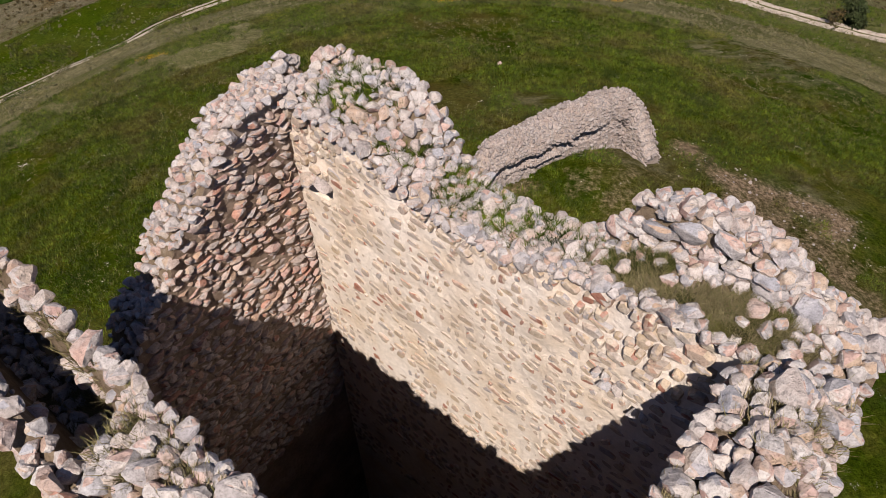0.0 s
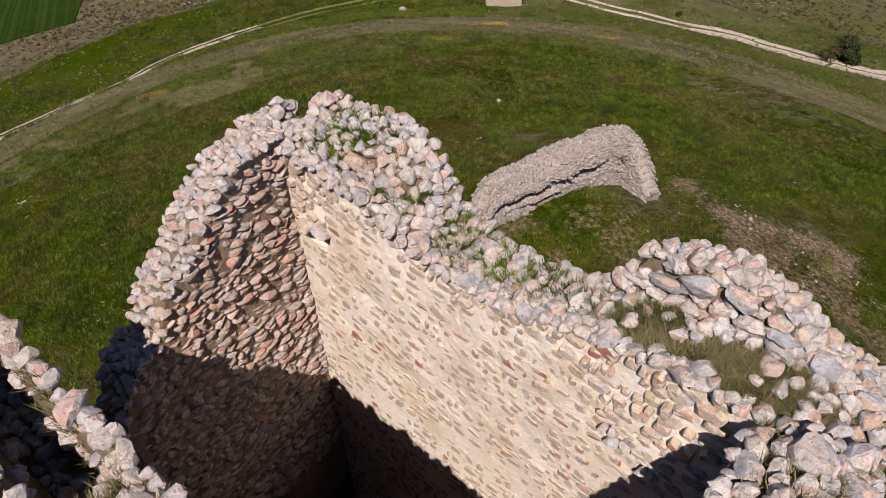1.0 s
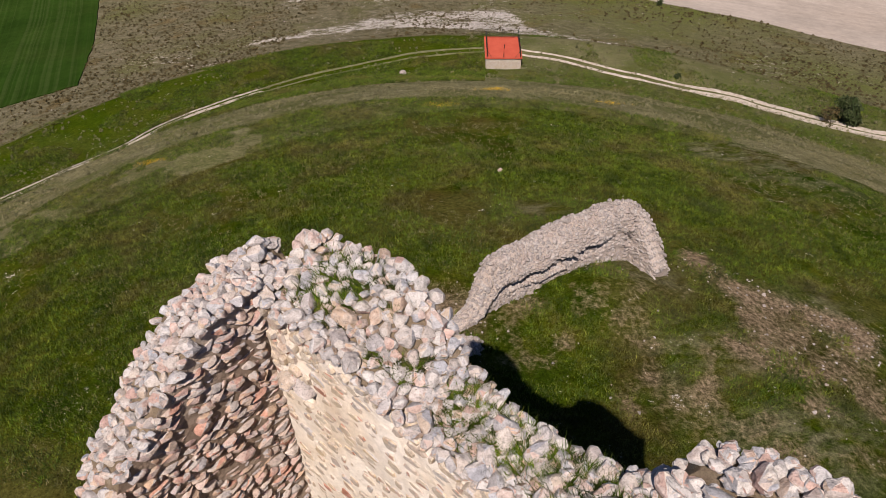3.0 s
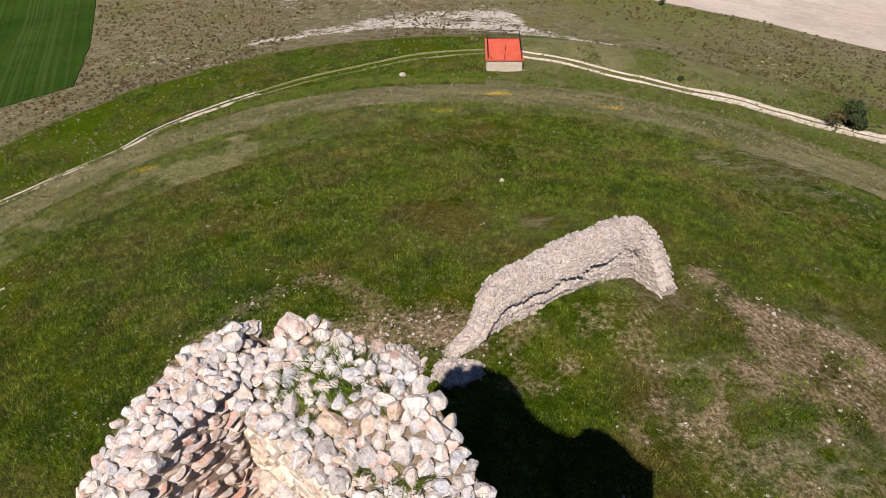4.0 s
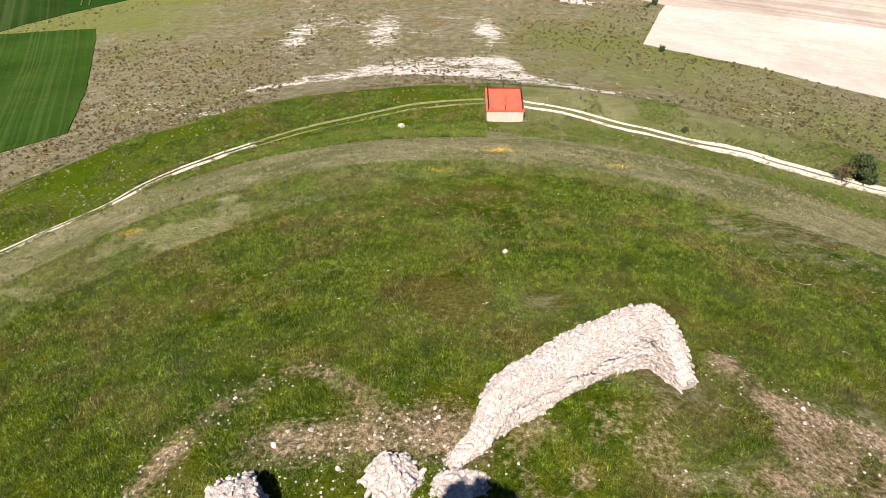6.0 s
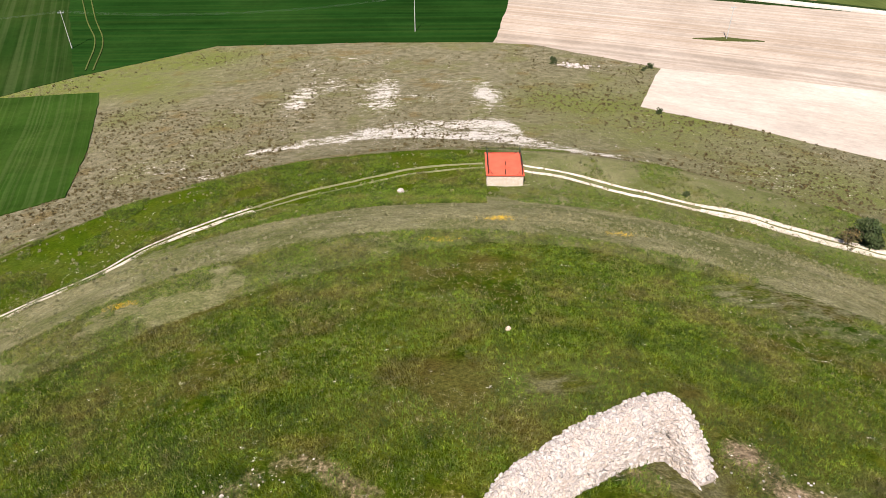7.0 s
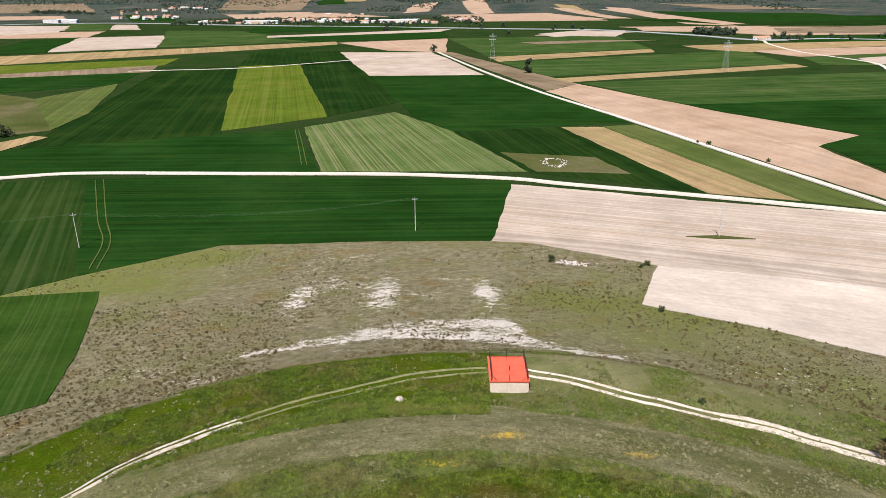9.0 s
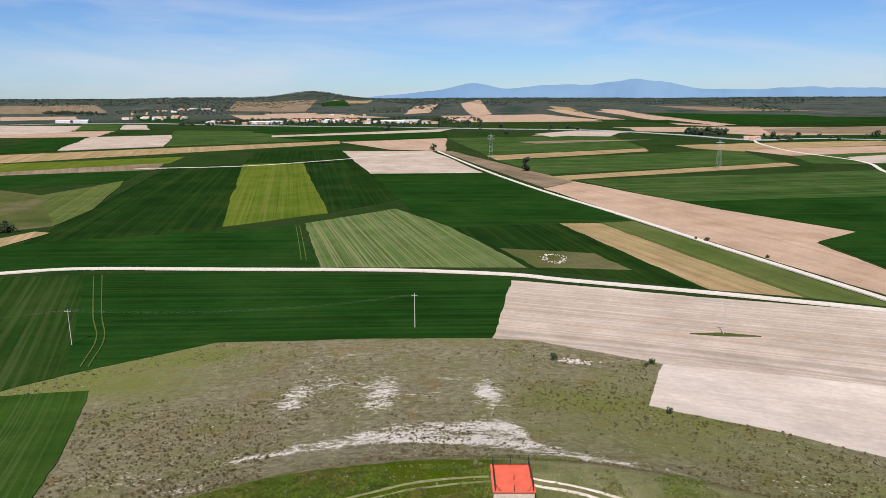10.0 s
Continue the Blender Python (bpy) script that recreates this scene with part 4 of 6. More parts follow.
def top_near(u, v):
    trench = 1.5 * np.exp(-(((v + 5.42) / 0.39) ** 6)) * ease(3.2, 2.2, u) + 0.5 * ease(-5.55, -6.1, v) * ease(1.9, 2.6, u)
    return 22.4 - trench + 0.15 * ease(-5.7, -6.0, v) * ease(3, 1.8, u) + (fbm(u, v, 0.6, 67) - 0.5) * 0.25


def bulge(s, z):
    """How far the old long wall swells and sags inwards from its plane."""
    return (fbm(s, z, 0.9, 101) - 0.5) * 0.17 * ease(0.0, 0.6, np.asarray(s)) * ease(8.25, 7.9, np.asarray(s))


def crumbled(s, z):
    """Where the long wall has lost its pointing, 0 to 1: under its top and towards the parapet."""
    s, z = np.asarray(s, float), np.asarray(z, float)
    edge = (fbm(s, z, 1.1, 103) - 0.5) * 0.9
    top = np.interp(s, *LONG_IN)
    return np.clip(ease(0.75, 0.25, top - z + edge) + ease(5.4, 6.8, s + edge) * ease(20.3, 21.6, z + edge) + 0.7 * ease(1.5, 0.4, s) * ease(20.3, 21.2, z + edge), 0, 1)


WALLS = {  # span along u, span along v, top
    "wall_long": ((-1.05, 9.55), (0.0, 1.5), top_long),
    "wall_end": ((-0.95, 0.0), (-4.35, 0.0), top_end),
    "wall_right": ((8.25, 9.55), (-6.2, 0.0), top_right),
    "wall_near": ((-1.3, 8.25), (-6.2, -4.85), top_near),
}

# putlog holes in the long wall: along it, height, width, tallness
HOLES = [(0.60, 0.0, 20.78, 0.50, 0.34), (6.69, 0.0, 20.58, 0.18, 0.18), (6.9, 0.0, 20.43, 0.28, 0.2), (7.42, 0.0, 20.18, 0.2, 0.2)]
tower = tagged(new("ruined_tower"), "roofless ruined stone tower with broken wall tops", "tower")
tower.location = tuple(uv(4.2, -2.3, BASE))
bpy.context.view_layer.update()
TOWER_AT = np.array(tower.location)


def wall_core(name, label, us, vs, top, holes=()):
    """The body of a wall: an uneven top over mortared sides that go down to the ground."""
    step = 0.13
    nu, nv = max(2, round((us[1] - us[0]) / step)), max(2, round((vs[1] - vs[0]) / step))
    u, v = np.meshgrid(np.linspace(*us, nu + 1), np.linspace(*vs, nv + 1), indexing="ij")
    z = top(u, v)
    p = I0 + u[..., None] * EU + deep_of(u, v)[..., None] * EV
    verts = np.dstack([p, z]).reshape(-1, 3) - TOWER_AT
    faces = [(i * (nv + 1) + j, (i + 1) * (nv + 1) + j, (i + 1) * (nv + 1) + j + 1, i * (nv + 1) + j + 1) for i in range(nu) for j in range(nv)]
    ring = [(i, 0) for i in range(nu)] + [(nu, j) for j in range(nv)] + [(i, nv) for i in range(nu, 0, -1)] + [(0, j) for j in range(nv, 0, -1)]
    rows = [verts[[i * (nv + 1) + j for i, j in ring]]]
    out = list(verts)
    ids = [[i * (nv + 1) + j for i, j in ring]]
    drops = [0.12, 0.35, 0.7, 1.2, 2.0, 3.2, 5.0, 8.0, 12.0, None]
    if holes:
        drops = [0.1 * k for k in range(1, 46)] + [5.5, 8.0, 12.0, None]
    at_u = np.array([u[i, j] for i, j in ring])
    inner = np.array([j == 0 for i, j in ring])
    for d in drops:
        low = rows[0].copy()
        low[:, 2] = low[:, 2] - d if d is not None else -0.9
        if holes:
            level = low[inner, 2] + TOWER_AT[2]
            low[inner, :2] += np.outer(bulge(at_u[inner], level) + 0.06 * crumbled(at_u[inner], level) * ease(0.0, 0.2, at_u[inner]), EV)
        for hu, _, hz, hw, hh in holes:
            pit = inner & (np.abs(at_u - hu) < hw / 2) & (np.abs(low[:, 2] + TOWER_AT[2] - hz) < hh / 2)
            low[pit, :2] += EV * 1.0
        ids.append(list(range(len(out), len(out) + len(low))))
        out += list(low)
    m = len(ring)
    for a, b in zip(ids, ids[1:]):
        faces += [(a[k], b[k], b[(k + 1) % m], a[(k + 1) % m]) for k in range(m)]
    faces.append(tuple(ids[-1]))
    me = mesh_of(name, out, faces, M_MORTAR if holes else M_BEDDING)
    me.materials.append(M_EARTH)
    for poly in me.polygons[: nu * nv]:
        poly.material_index = 1
    bm = bmesh.new()
    bm.from_mesh(me)
    bmesh.ops.recalc_face_normals(bm, faces=bm.faces)
    bm.to_mesh(me)
    bm.free()
    ob = new(name, me)
    ob.parent = tower
    return tagged(ob, label)


CORES = {}
for wall_name, wall_label in (("wall_long", "sunlit mortared rubble wall with flush coloured stones"), ("wall_end", "broken end wall of rough rubble"),
                              ("wall_right", "thick wall with a loose stone top"), ("wall_near", "thick wall with a trench along its top")):
    CORES[wall_name] = wall_core(wall_name, wall_label, *WALLS[wall_name], HOLES if wall_name == "wall_long" else ())


def local(p):
    return np.asarray(p) - TOWER_AT


def lay_face(laid, origin, along, out, length, top, bottom, course, wide, proud, gap, skip=0.0, seed=0, clear=(), flush=False, inset=None):
    """Courses of stones bedded in a wall face: origin is the face's corner at height 0, top(s) its upper edge."""
    rnd = np.random.default_rng(seed)
    z = bottom
    up = np.array([0, 0, 1.0])
    while z < 24:
        h = rnd.uniform(*course)
        s = rnd.uniform(-0.1, 0.1)
        while s < length:
            w = rnd.uniform(*wide)
            zz = z + h / 2 + 0.05 * np.sin(s * 1.7 + z) + rnd.normal() * (0.035 if flush else 0.02)
            if zz + h / 2 < top(s + w / 2) and rnd.random() > skip and s + w < length + 0.05 and not (clear and any(abs(s + w / 2 - q[0]) < q[3] / 2 + w * 0.3 and abs(zz - q[2]) < q[4] / 2 + h * 0.12 for q in clear)):
                tilt = rnd.normal() * (0.2 if flush else 0.12)
                a = along * math.cos(tilt) + up * math.sin(tilt)
                b = np.column_stack([a, out, np.cross(a, out)])
                deep = rnd.uniform(*proud)
                thick, loose = 0.12 if flush else 0.2, 0.0
                if flush:
                    loose = float(crumbled(s + w / 2, zz))
                    thick += 0.14 * loose
                    deep += 0.07 * loose * rnd.random() - float(bulge(s + w / 2, zz))
                if inset is not None:
                    deep -= float(inset(s + w / 2))
                k = rnd.uniform(0.8 + 0.2 * loose, 1.0 + 0.06 * loose)
                laid.add(local(origin + along * (s + w / 2) + up * zz + out * (deep - (thick / 2 if flush else 0.085))), b, (w * gap * k, thick, h * gap * rnd.uniform(0.8 + 0.15 * loose, 1.1)))
            s += w
        z += h


e_u, e_v = np.r_[EU, 0], np.r_[EV, 0]
long_face = Laid()
lay_face(long_face, uv(0, 0, 0), e_u, -e_v, 8.25, lambda s: np.interp(s, *LONG_IN) - 0.02, 9.5, (0.12, 0.29), (0.12, 0.48), (-0.006, 0.034), 0.94, 0.12, 11, HOLES, True)
end_face = Laid()
lay_face(end_face, uv(0, 0, 0), -e_v, e_u, 4.4, lambda s: np.interp(-s, *END_TOP) - 0.05, 12.5, (0.08, 0.17), (0.16, 0.42), (0.0, 0.10), 1.12, 0.0, 13)
end_break = Laid()
lay_face(end_break, uv(-0.95, -4.35, 0), e_u, -e_v, 0.95, lambda s: 18.6, 12.5, (0.14, 0.24), (0.18, 0.4), (0.02, 0.12), 1.02, 0.02, 15)
right_face = Laid()
lay_face(right_face, uv(8.25, 0, 0), -e_v, -e_u, 4.85, lambda s: 22.5, 16.0, (0.14, 0.22), (0.18, 0.4), (0.01, 0.06), 0.95, 0.1, 17)
near_face = Laid()
lay_face(near_face, uv(-1.3, -4.85, 0), e_u, e_v, 9.5, lambda s: 22.45, 16.0, (0.14, 0.24), (0.18, 0.42), (0.01, 0.06), 0.95, 0.1, 19)
outer_long = Laid()
lay_face(outer_long, uv(-1.05, 1.5, 0), e_u, e_v, 10.6, lambda s: np.interp(s - 1.05, *LONG_OUT) - 0.05, 8.0, (0.20, 0.32), (0.25, 0.55), (0.01, 0.07), 0.95, 0.1, 21, inset=lambda s: 1.5 - np.interp(s - 1.05, *LONG_DEEP))
outer_right = Laid()
lay_face(outer_right, uv(9.55, -6.2, 0), e_v, e_u, 7.8, lambda s: 22.5, 12.0, (0.20, 0.32), (0.25, 0.55), (0.01, 0.08), 0.95, 0.1, 23)
outer_near = Laid()
lay_face(outer_near, uv(-1.3, -6.2, 0), e_u, -e_v, 10.8, lambda s: 22.5, 15.0, (0.20, 0.32), (0.25, 0.55), (0.01, 0.08), 0.95, 0.1, 25)
outer_end = Laid()
lay_face(outer_end, uv(-0.95, 0.0, 0), -e_v, -e_u, 4.35, lambda s: np.interp(-s, *END_TOP) - 0.1, 12.0, (0.16, 0.3), (0.2, 0.5), (0.02, 0.10), 1.0, 0.05, 27)


parapet = Laid()
lay_face(parapet, uv(5.9, 0.86, 0), e_u, -e_v, 3.3, lambda s: np.interp(5.9 + s, *LONG_OUT) + 0.02, 22.75, (0.2, 0.34), (0.26, 0.55), (0.02, 0.10), 1.08, 0.0, 29)
# rough lintels that overhang the putlog holes
for hole_u, _, hole_z, hole_w, hole_h in HOLES:
    for hole_side, hole_out in ((-0.36, 0.14), (0.34, 0.05)):
        parapet.add(local(uv(hole_u + hole_side * hole_w, -hole_out * 2.2 * hole_h, hole_z + hole_h * (0.5 + 0.5 * hole_out))), TURN @ turned(0.15, 0.2 + hole_side, hole_side), (hole_w * 0.8, 0.10 + 0.75 * hole_h, 0.06 + 0.34 * hole_h))


def lay_top(laid, us, vs, top, count, size, seed, sink=0.25, keep=None):
    """Loose stones on a wall top, kept apart from one another, large ones first."""
    rnd = np.random.default_rng(seed)
    done = np.zeros((count, 3))
    n = 0
    for k in range(count * 26):
        if n >= count:
            break
        s = size[1] + (size[0] - size[1]) * (n / count) ** 0.32
        s *= rnd.uniform(0.85, 1.15)
        u, v = rnd.uniform(us[0] - 0.04, us[1] + 0.04), rnd.uniform(vs[0] - 0.04, vs[1] + 0.04)
        if keep is not None and rnd.random() > keep(u, v):
            continue
        d = done[:n]
        if n and ((u - d[:, 0]) ** 2 + (v - d[:, 1]) ** 2 < (0.375 * (s + d[:, 2])) ** 2).any():
            continue
        done[n] = u, v, s
        n += 1
        uc, vc = np.clip(u, us[0] + 0.02, us[1] - 0.02), np.clip(v, vs[0] + 0.02, vs[1] - 0.02)
        flat = rnd.uniform(0.55, 0.85)
        z = float(top(uc, vc)) + s * flat * (0.5 - sink)
        b = TURN @ turned(rnd.normal() * 0.3, rnd.normal() * 0.3, rnd.uniform(0, 6.28))
        laid.add(local(uv(u, float(deep_of(u, v)), z)), b, (s * rnd.uniform(1.0, 1.35), s * rnd.uniform(0.85, 1.05), s * flat * 1.2))


def long_density(u, v):
    if u > 5.9:
        return 0.0 if 0.16 < v < 0.86 and 6.0 < u < 8.6 else 1.0
    return 1.0


def near_density(u, v):
    return 0.22 if -5.78 < v < -5.08 and u < 2.5 else 1.0


long_top, end_top, right_top, near_top = Laid(), Laid(), Laid(), Laid()
lay_top(long_top, (-1.02, 9.5), (0.0, 1.5), top_long, 2600, (0.05, 0.34), 31, 0.1, keep=long_density)
lay_top(long_top, (6.1, 9.3), (1.0, 1.48), top_long, 90, (0.12, 0.32), 41, 0.1)
lay_top(long_top, (-1.02, 9.5), (0.0, 1.5), top_long, 420, (0.06, 0.15), 43, 0.2, keep=long_density)
lay_top(right_top, (8.25, 9.55), (-6.2, 0.0), top_right, 110, (0.06, 0.15), 45, 0.2)
lay_top(near_top, (-1.25, 8.2), (-6.2, -4.85), top_near, 140, (0.06, 0.15), 47, 0.2, keep=near_density)
lay_top(long_top, (5.95, 8.7), (0.1, 0.9), top_long, 26, (0.16, 0.30), 39, 0.0)
lay_top(end_top, (-0.95, 0.0), (-4.35, 0.0), top_end, 620, (0.05, 0.32), 33, 0.15)
lay_top(right_top, (8.25, 9.55), (-6.2, 0.0), top_right, 900, (0.06, 0.42), 35, 0.06)
lay_top(near_top, (-1.25, 8.2), (-6.2, -4.85), top_near, 900, (0.06, 0.46), 37, 0.06, keep=near_density)


# ---- low ruins beside the tower ----
def ruin(name, label, points, width, tops, seed, count, size, foot=0.6, category="ruined wall", material=None):
    """A broken wall along a line of the plan: an uneven body whose top follows tops, with stones laid all over it."""
    material = material or M_PALE
    line = smooth_line(points, 0.25)
    n = len(line)
    share = np.linspace(0, 1, n)
    way = np.gradient(line, axis=0)
    side = np.stack([way[:, 1], -way[:, 0]], -1) / np.linalg.norm(way, axis=1)[:, None]
    wide = np.interp(share, np.linspace(0, 1, len(width)), width)
    crest = np.interp(share, np.linspace(0, 1, len(tops)), tops) + (fbm(share * n * 0.25, seed, 0.9, 71) - 0.5) * 0.3
    low = np.array([float(height(*p)) for p in line]) - 0.4
    cross = [(-1.1, 0.0), (-1.05, 0.35), (-1.0, 0.65), (-0.88, 0.86), (-0.5, 0.97), (0.0, 1.02), (0.5, 0.98), (0.80, 0.93), (0.97, 0.86), (1.0, 0.74), (1.02, 0.66), (1.0, 0.61), (1.06, 0.57), (1.07, 0.46), (1.08, 0.40), (1.05, 0.35), (1.10, 0.31), (1.12, 0.15), (1.15, 0.0)]
    verts, faces = [], []
    for k in range(n):
        for off, up in cross:
            reach = off * wide[k] / 2 * (1 + 0.45 * (fbm(k * 0.25, off * 3 + seed, 0.7, 73) - 0.5))
            row = cross.index((off, up))
            if name == "curtain_wall":
                gape = float(ease(0.42, 0.56, fbm(k * 0.25, seed, 2.4, 79))) * float(ease(0.92, 0.80, share[k]))
                gape_low = float(ease(0.50, 0.62, fbm(k * 0.25, seed + 9, 2.0, 79))) * float(ease(0.92, 0.80, share[k]))
                reach += (0.26 * gape if row in (9, 10) else -0.6 * gape if row == 11 else -0.24 * gape if row in (12, 13) else 0.20 * gape_low if row == 14 else -0.5 * gape_low if row == 15 else -0.2 * gape_low if row == 16 else 0.0)
            lift = 0.10 * float(fbm(k * 0.25, seed, 1.6, 75) - 0.5) if 0.2 < up < 0.8 else 0.0
            p = line[k] + side[k] * reach
            verts.append((*p, low[k] + (crest[k] - low[k]) * (up + lift)))
        if k:
            m = len(cross)
            faces += [(m * k - m + i, m * k - m + i + 1, m * k + i + 1, m * k + i) for i in range(m - 1)]
    m = len(cross)
    faces += [tuple(range(m))[::-1], tuple(m * (n - 1) + i for i in range(m))]
    root = tagged(new(name), label, category)
    at = np.array([*line[n // 2], low[n // 2]])
    root.location = tuple(at)
    bpy.context.view_layer.update()
    body = new("wall_body", mesh_of("wall_body", np.array(verts) - at, faces, M_OLD_MORTAR))
    body.parent = root
    rnd = np.random.default_rng(seed)
    laid, spots = Laid(), []
    area = np.array([wide[k] + 2 * (crest[k] - low[k]) for k in range(n)])
    pick = area / area.sum()
    tries = 0
    done = np.zeros((count, 4))
    share_to = np.cumsum(pick)
    while len(spots) < count and tries < count * 5:
        tries += 1
        k = min(int(np.searchsorted(share_to, rnd.random())), n - 1)
        q = rnd.uniform(0, len(cross) - 1.001)
        i, f = int(q), q % 1
        if count > 1000 and i in (10, 11, 14, 15) and rnd.random() < 0.95:
            continue
        a, b = np.array(verts[k * m + i]), np.array(verts[k * m + i + 1])
        p = a + (b - a) * f + np.r_[way[k] * rnd.uniform(-0.5, 0.5), 0]
        s = size[1] + (size[0] - size[1]) * (len(spots) / count) ** 0.6
        s *= rnd.uniform(0.85, 1.15)
        taken = done[: len(spots)]
        if (((taken[:, :3] - p) ** 2).sum(1) < (0.39 * (s + taken[:, 3])) ** 2).any():
            continue
        done[len(spots)] = *p, s
        spots.append(s)
        rise = (b - a) / (np.linalg.norm(b - a) + 1e-6)
        w3 = np.r_[way[k] / np.linalg.norm(way[k]), 0]
        out = np.cross(w3, rise)
        middle = np.r_[line[k], (low[k] + crest[k]) / 2]
        if out @ (p - middle) < 0:
            out, w3 = -out, -w3
        steep = abs(out[2]) < 0.6
        basis = np.column_stack([w3, rise, out]) @ turned(rnd.normal() * 0.3, rnd.normal() * 0.3, rnd.normal() * 0.25 if steep else rnd.uniform(0, 6.28))
        laid.add(p - at + out * s * rnd.uniform(-0.2, 0.22), basis, (s * rnd.uniform(0.9, 1.5), s * rnd.uniform(0.5, 0.85) if steep else s * rnd.uniform(0.7, 1.1), s * rnd.uniform(0.5, 0.9)))
    return root, laid, material


RUINS = [
    ruin("curtain_wall", "pale rubble curtain wall, broken off at one end", [(-0.6, 26.6), (1.2, 27.9), (2.6, 29.7), (6.2, 32.2), (9.9, 34.3), (11.5, 34.5), (12.8, 32.4)], [0.8, 1.0, 1.7, 1.9, 1.8, 1.5, 1.1],
         [1.2, 1.6, 2.6, 4.1, 4.1, 4.0, 4.0, 4.1, 4.1, 4.15, 3.9, 2.7, 0.8], 81, 3800, (0.06, 0.34)),
    ruin("wall_stub", "bleached fin of wall running down from the tower", [(-3.4, 12.8), (-4.8, 15.6), (-6.4, 18.2), (-7.6, 20.2), (-8.6, 22.6), (-9.4, 24.8), (-9.9, 26.4)], [1.5, 1.55, 1.6, 1.7, 1.7, 2.6, 1.6],
         [9.0, 8.9, 8.8, 8.7, 8.6, 8.5, 8.3, 4.6, 3.8, 3.4, 3.0, 1.2], 83, 2200, (0.07, 0.40)),
    ruin("fallen_masonry", "rounded block of fallen masonry in the grass", [(-3.5, 25.5), (-2.5, 26.2), (-1.6, 26.8)], [1.6, 2.3, 1.5], [1.7, 2.3, 1.7], 85, 300, (0.09, 0.42), category="masonry"),
    ruin("fallen_masonry", "block of masonry half in the tower's shadow", [(-0.6, 25.3), (0.6, 25.8), (1.8, 26.0)], [1.2, 1.7, 1.2], [1.5, 1.9, 1.5], 87, 260, (0.09, 0.42), category="masonry"),
    ruin("fallen_masonry", "small block of masonry in the grass", [(-3.2, 22.5), (-2.2, 22.7), (-1.0, 23.1)], [0.5, 0.75, 0.5], [1.75, 2.0, 1.7], 89, 80, (0.1, 0.28), category="masonry"),
]

# ---- hut: a low water tank with a red painted roof and a railing ----
def water_hut():
    x0, x1, y0, y1 = 6.05, 11.75, 101.0, 108.1
    top = -21.45
    floor = float(min(height(x0, y0), height(x1, y0), height(x0, y1), height(x1, y1))) - 0.3
    root = tagged(new("water_tank_hut"), "low pale stone water tank with a railed red roof", "hut")
    root.location = ((x0 + x1) / 2, (y0 + y1) / 2, floor)
    root.rotation_euler = (0, 0, radians(-1.0))
    hx, hy, hz = (x1 - x0) / 2, (y1 - y0) / 2, top - floor
    part("wall", box(bmesh.new(), -hx + 0.12, hx - 0.12, -hy + 0.12, hy - 0.12, 0, hz - 0.16, 0.03), M_HUT_WALL, root, "pale rendered rubble wall")
    part("roof", box(bmesh.new(), -hx, hx, -hy, hy, hz - 0.156, hz, 0.03), M_ROOF_RED, root, "red painted flat roof slab")
    bm = bmesh.new()
    w = 0.09
    for a in ((-hx, hx, -hy, -hy + w), (-hx, hx, hy - w, hy), (-hx, -hx + w, -hy + w, hy - w), (hx - w, hx, -hy + w, hy - w)):
        box(bm, *a, hz + 0.003, hz + 0.09)
    part("roof_kerb", bm, M_ROOF_RED, root)
    high = 1.55
    posts = [(-hx + 0.3, -hy + 0.25), (0.0, -hy + 0.25), (hx - 0.3, -hy + 0.25), (-hx + 0.3, hy - 0.25), (0.0, hy - 0.25), (hx - 0.3, hy - 0.25), (-hx + 0.3, 0.0), (hx - 0.3, 0.0)]
    for x, y in posts:
        part("rail_post", rod(bmesh.new(), (x, y, hz), (x, y, hz + high * (0.62 if x == 0 and y < 0 else 1)), 0.045), M_RAIL, root)
    for a, b in ((3, 5), (0, 3), (2, 5)):
        (ax, ay), (bx, by) = posts[a], posts[b]
        for z in (0.25, 0.85, 1.5):
            part("rail", rod(bmesh.new(), (ax, ay, hz + z), (bx, by, hz + z), 0.025, sides=6), M_RAIL, root)
        n = 14
        for k in range(1, n):
            x, y = ax + (bx - ax) * k / n, ay + (by - ay) * k / n
            part("railing_bar", rod(bmesh.new(), (x, y, hz + 0.25), (x, y, hz + 1.5), 0.012, sides=5), M_RAIL, root)
    for x, sx in ((-hx + 0.3, 0.8), (hx - 0.3, -0.8)):
        for y in (-hy + 0.25, hy - 0.25):
            part("brace", rod(bmesh.new(), (x, y, hz + 1.1), (x + sx, y, hz), 0.03, sides=6), M_RAIL, root)
    part("pipe", rod(bmesh.new(), (0.2, -0.4, hz), (0.2, -0.4, hz + 0.7), 0.05), M_RAIL, root)


water_hut()

# ---- tracks worn into the hill ----
for rut_points, rut_label, worn in (
    ([(-82, 40), (-65, 56.4), (-52, 67), (-46, 72), (-41, 77), (-37, 84), (-31, 90), (-27, 93)], "chalky wheel rut worn into the turf", (1.25, 0.45)),
    ([(-27.2, 92.8), (-22, 96.6), (-16, 100), (-6, 105), (1, 107), (6, 107.5)], "faint grassy wheel rut", (0.4, 0.5)),
    ([(11.6, 107), (18, 104), (26, 99), (34, 95), (38, 93.3)], "white chalky wheel rut", (0.6, 0.5)),
    ([(36, 94.2), (41, 92), (48, 88), (54, 85), (58, 83), (70, 78), (90, 60)], "broad white chalky wheel rut", (1.25, 1.0)),
):
    for rut_side, rut_width in zip((0.85, -0.85), worn):
        faint = "faint" in rut_label or rut_width < 0.4
        rut = ribbon("wheel_rut", rut_points, rut_width, M_RUT_DULL if faint else M_RUT, 0.07, 0.8, 0.6, rut_side, int(rut_side * 10))
        tagged(rut, rut_label, "track", "wheel ruts", "structure")

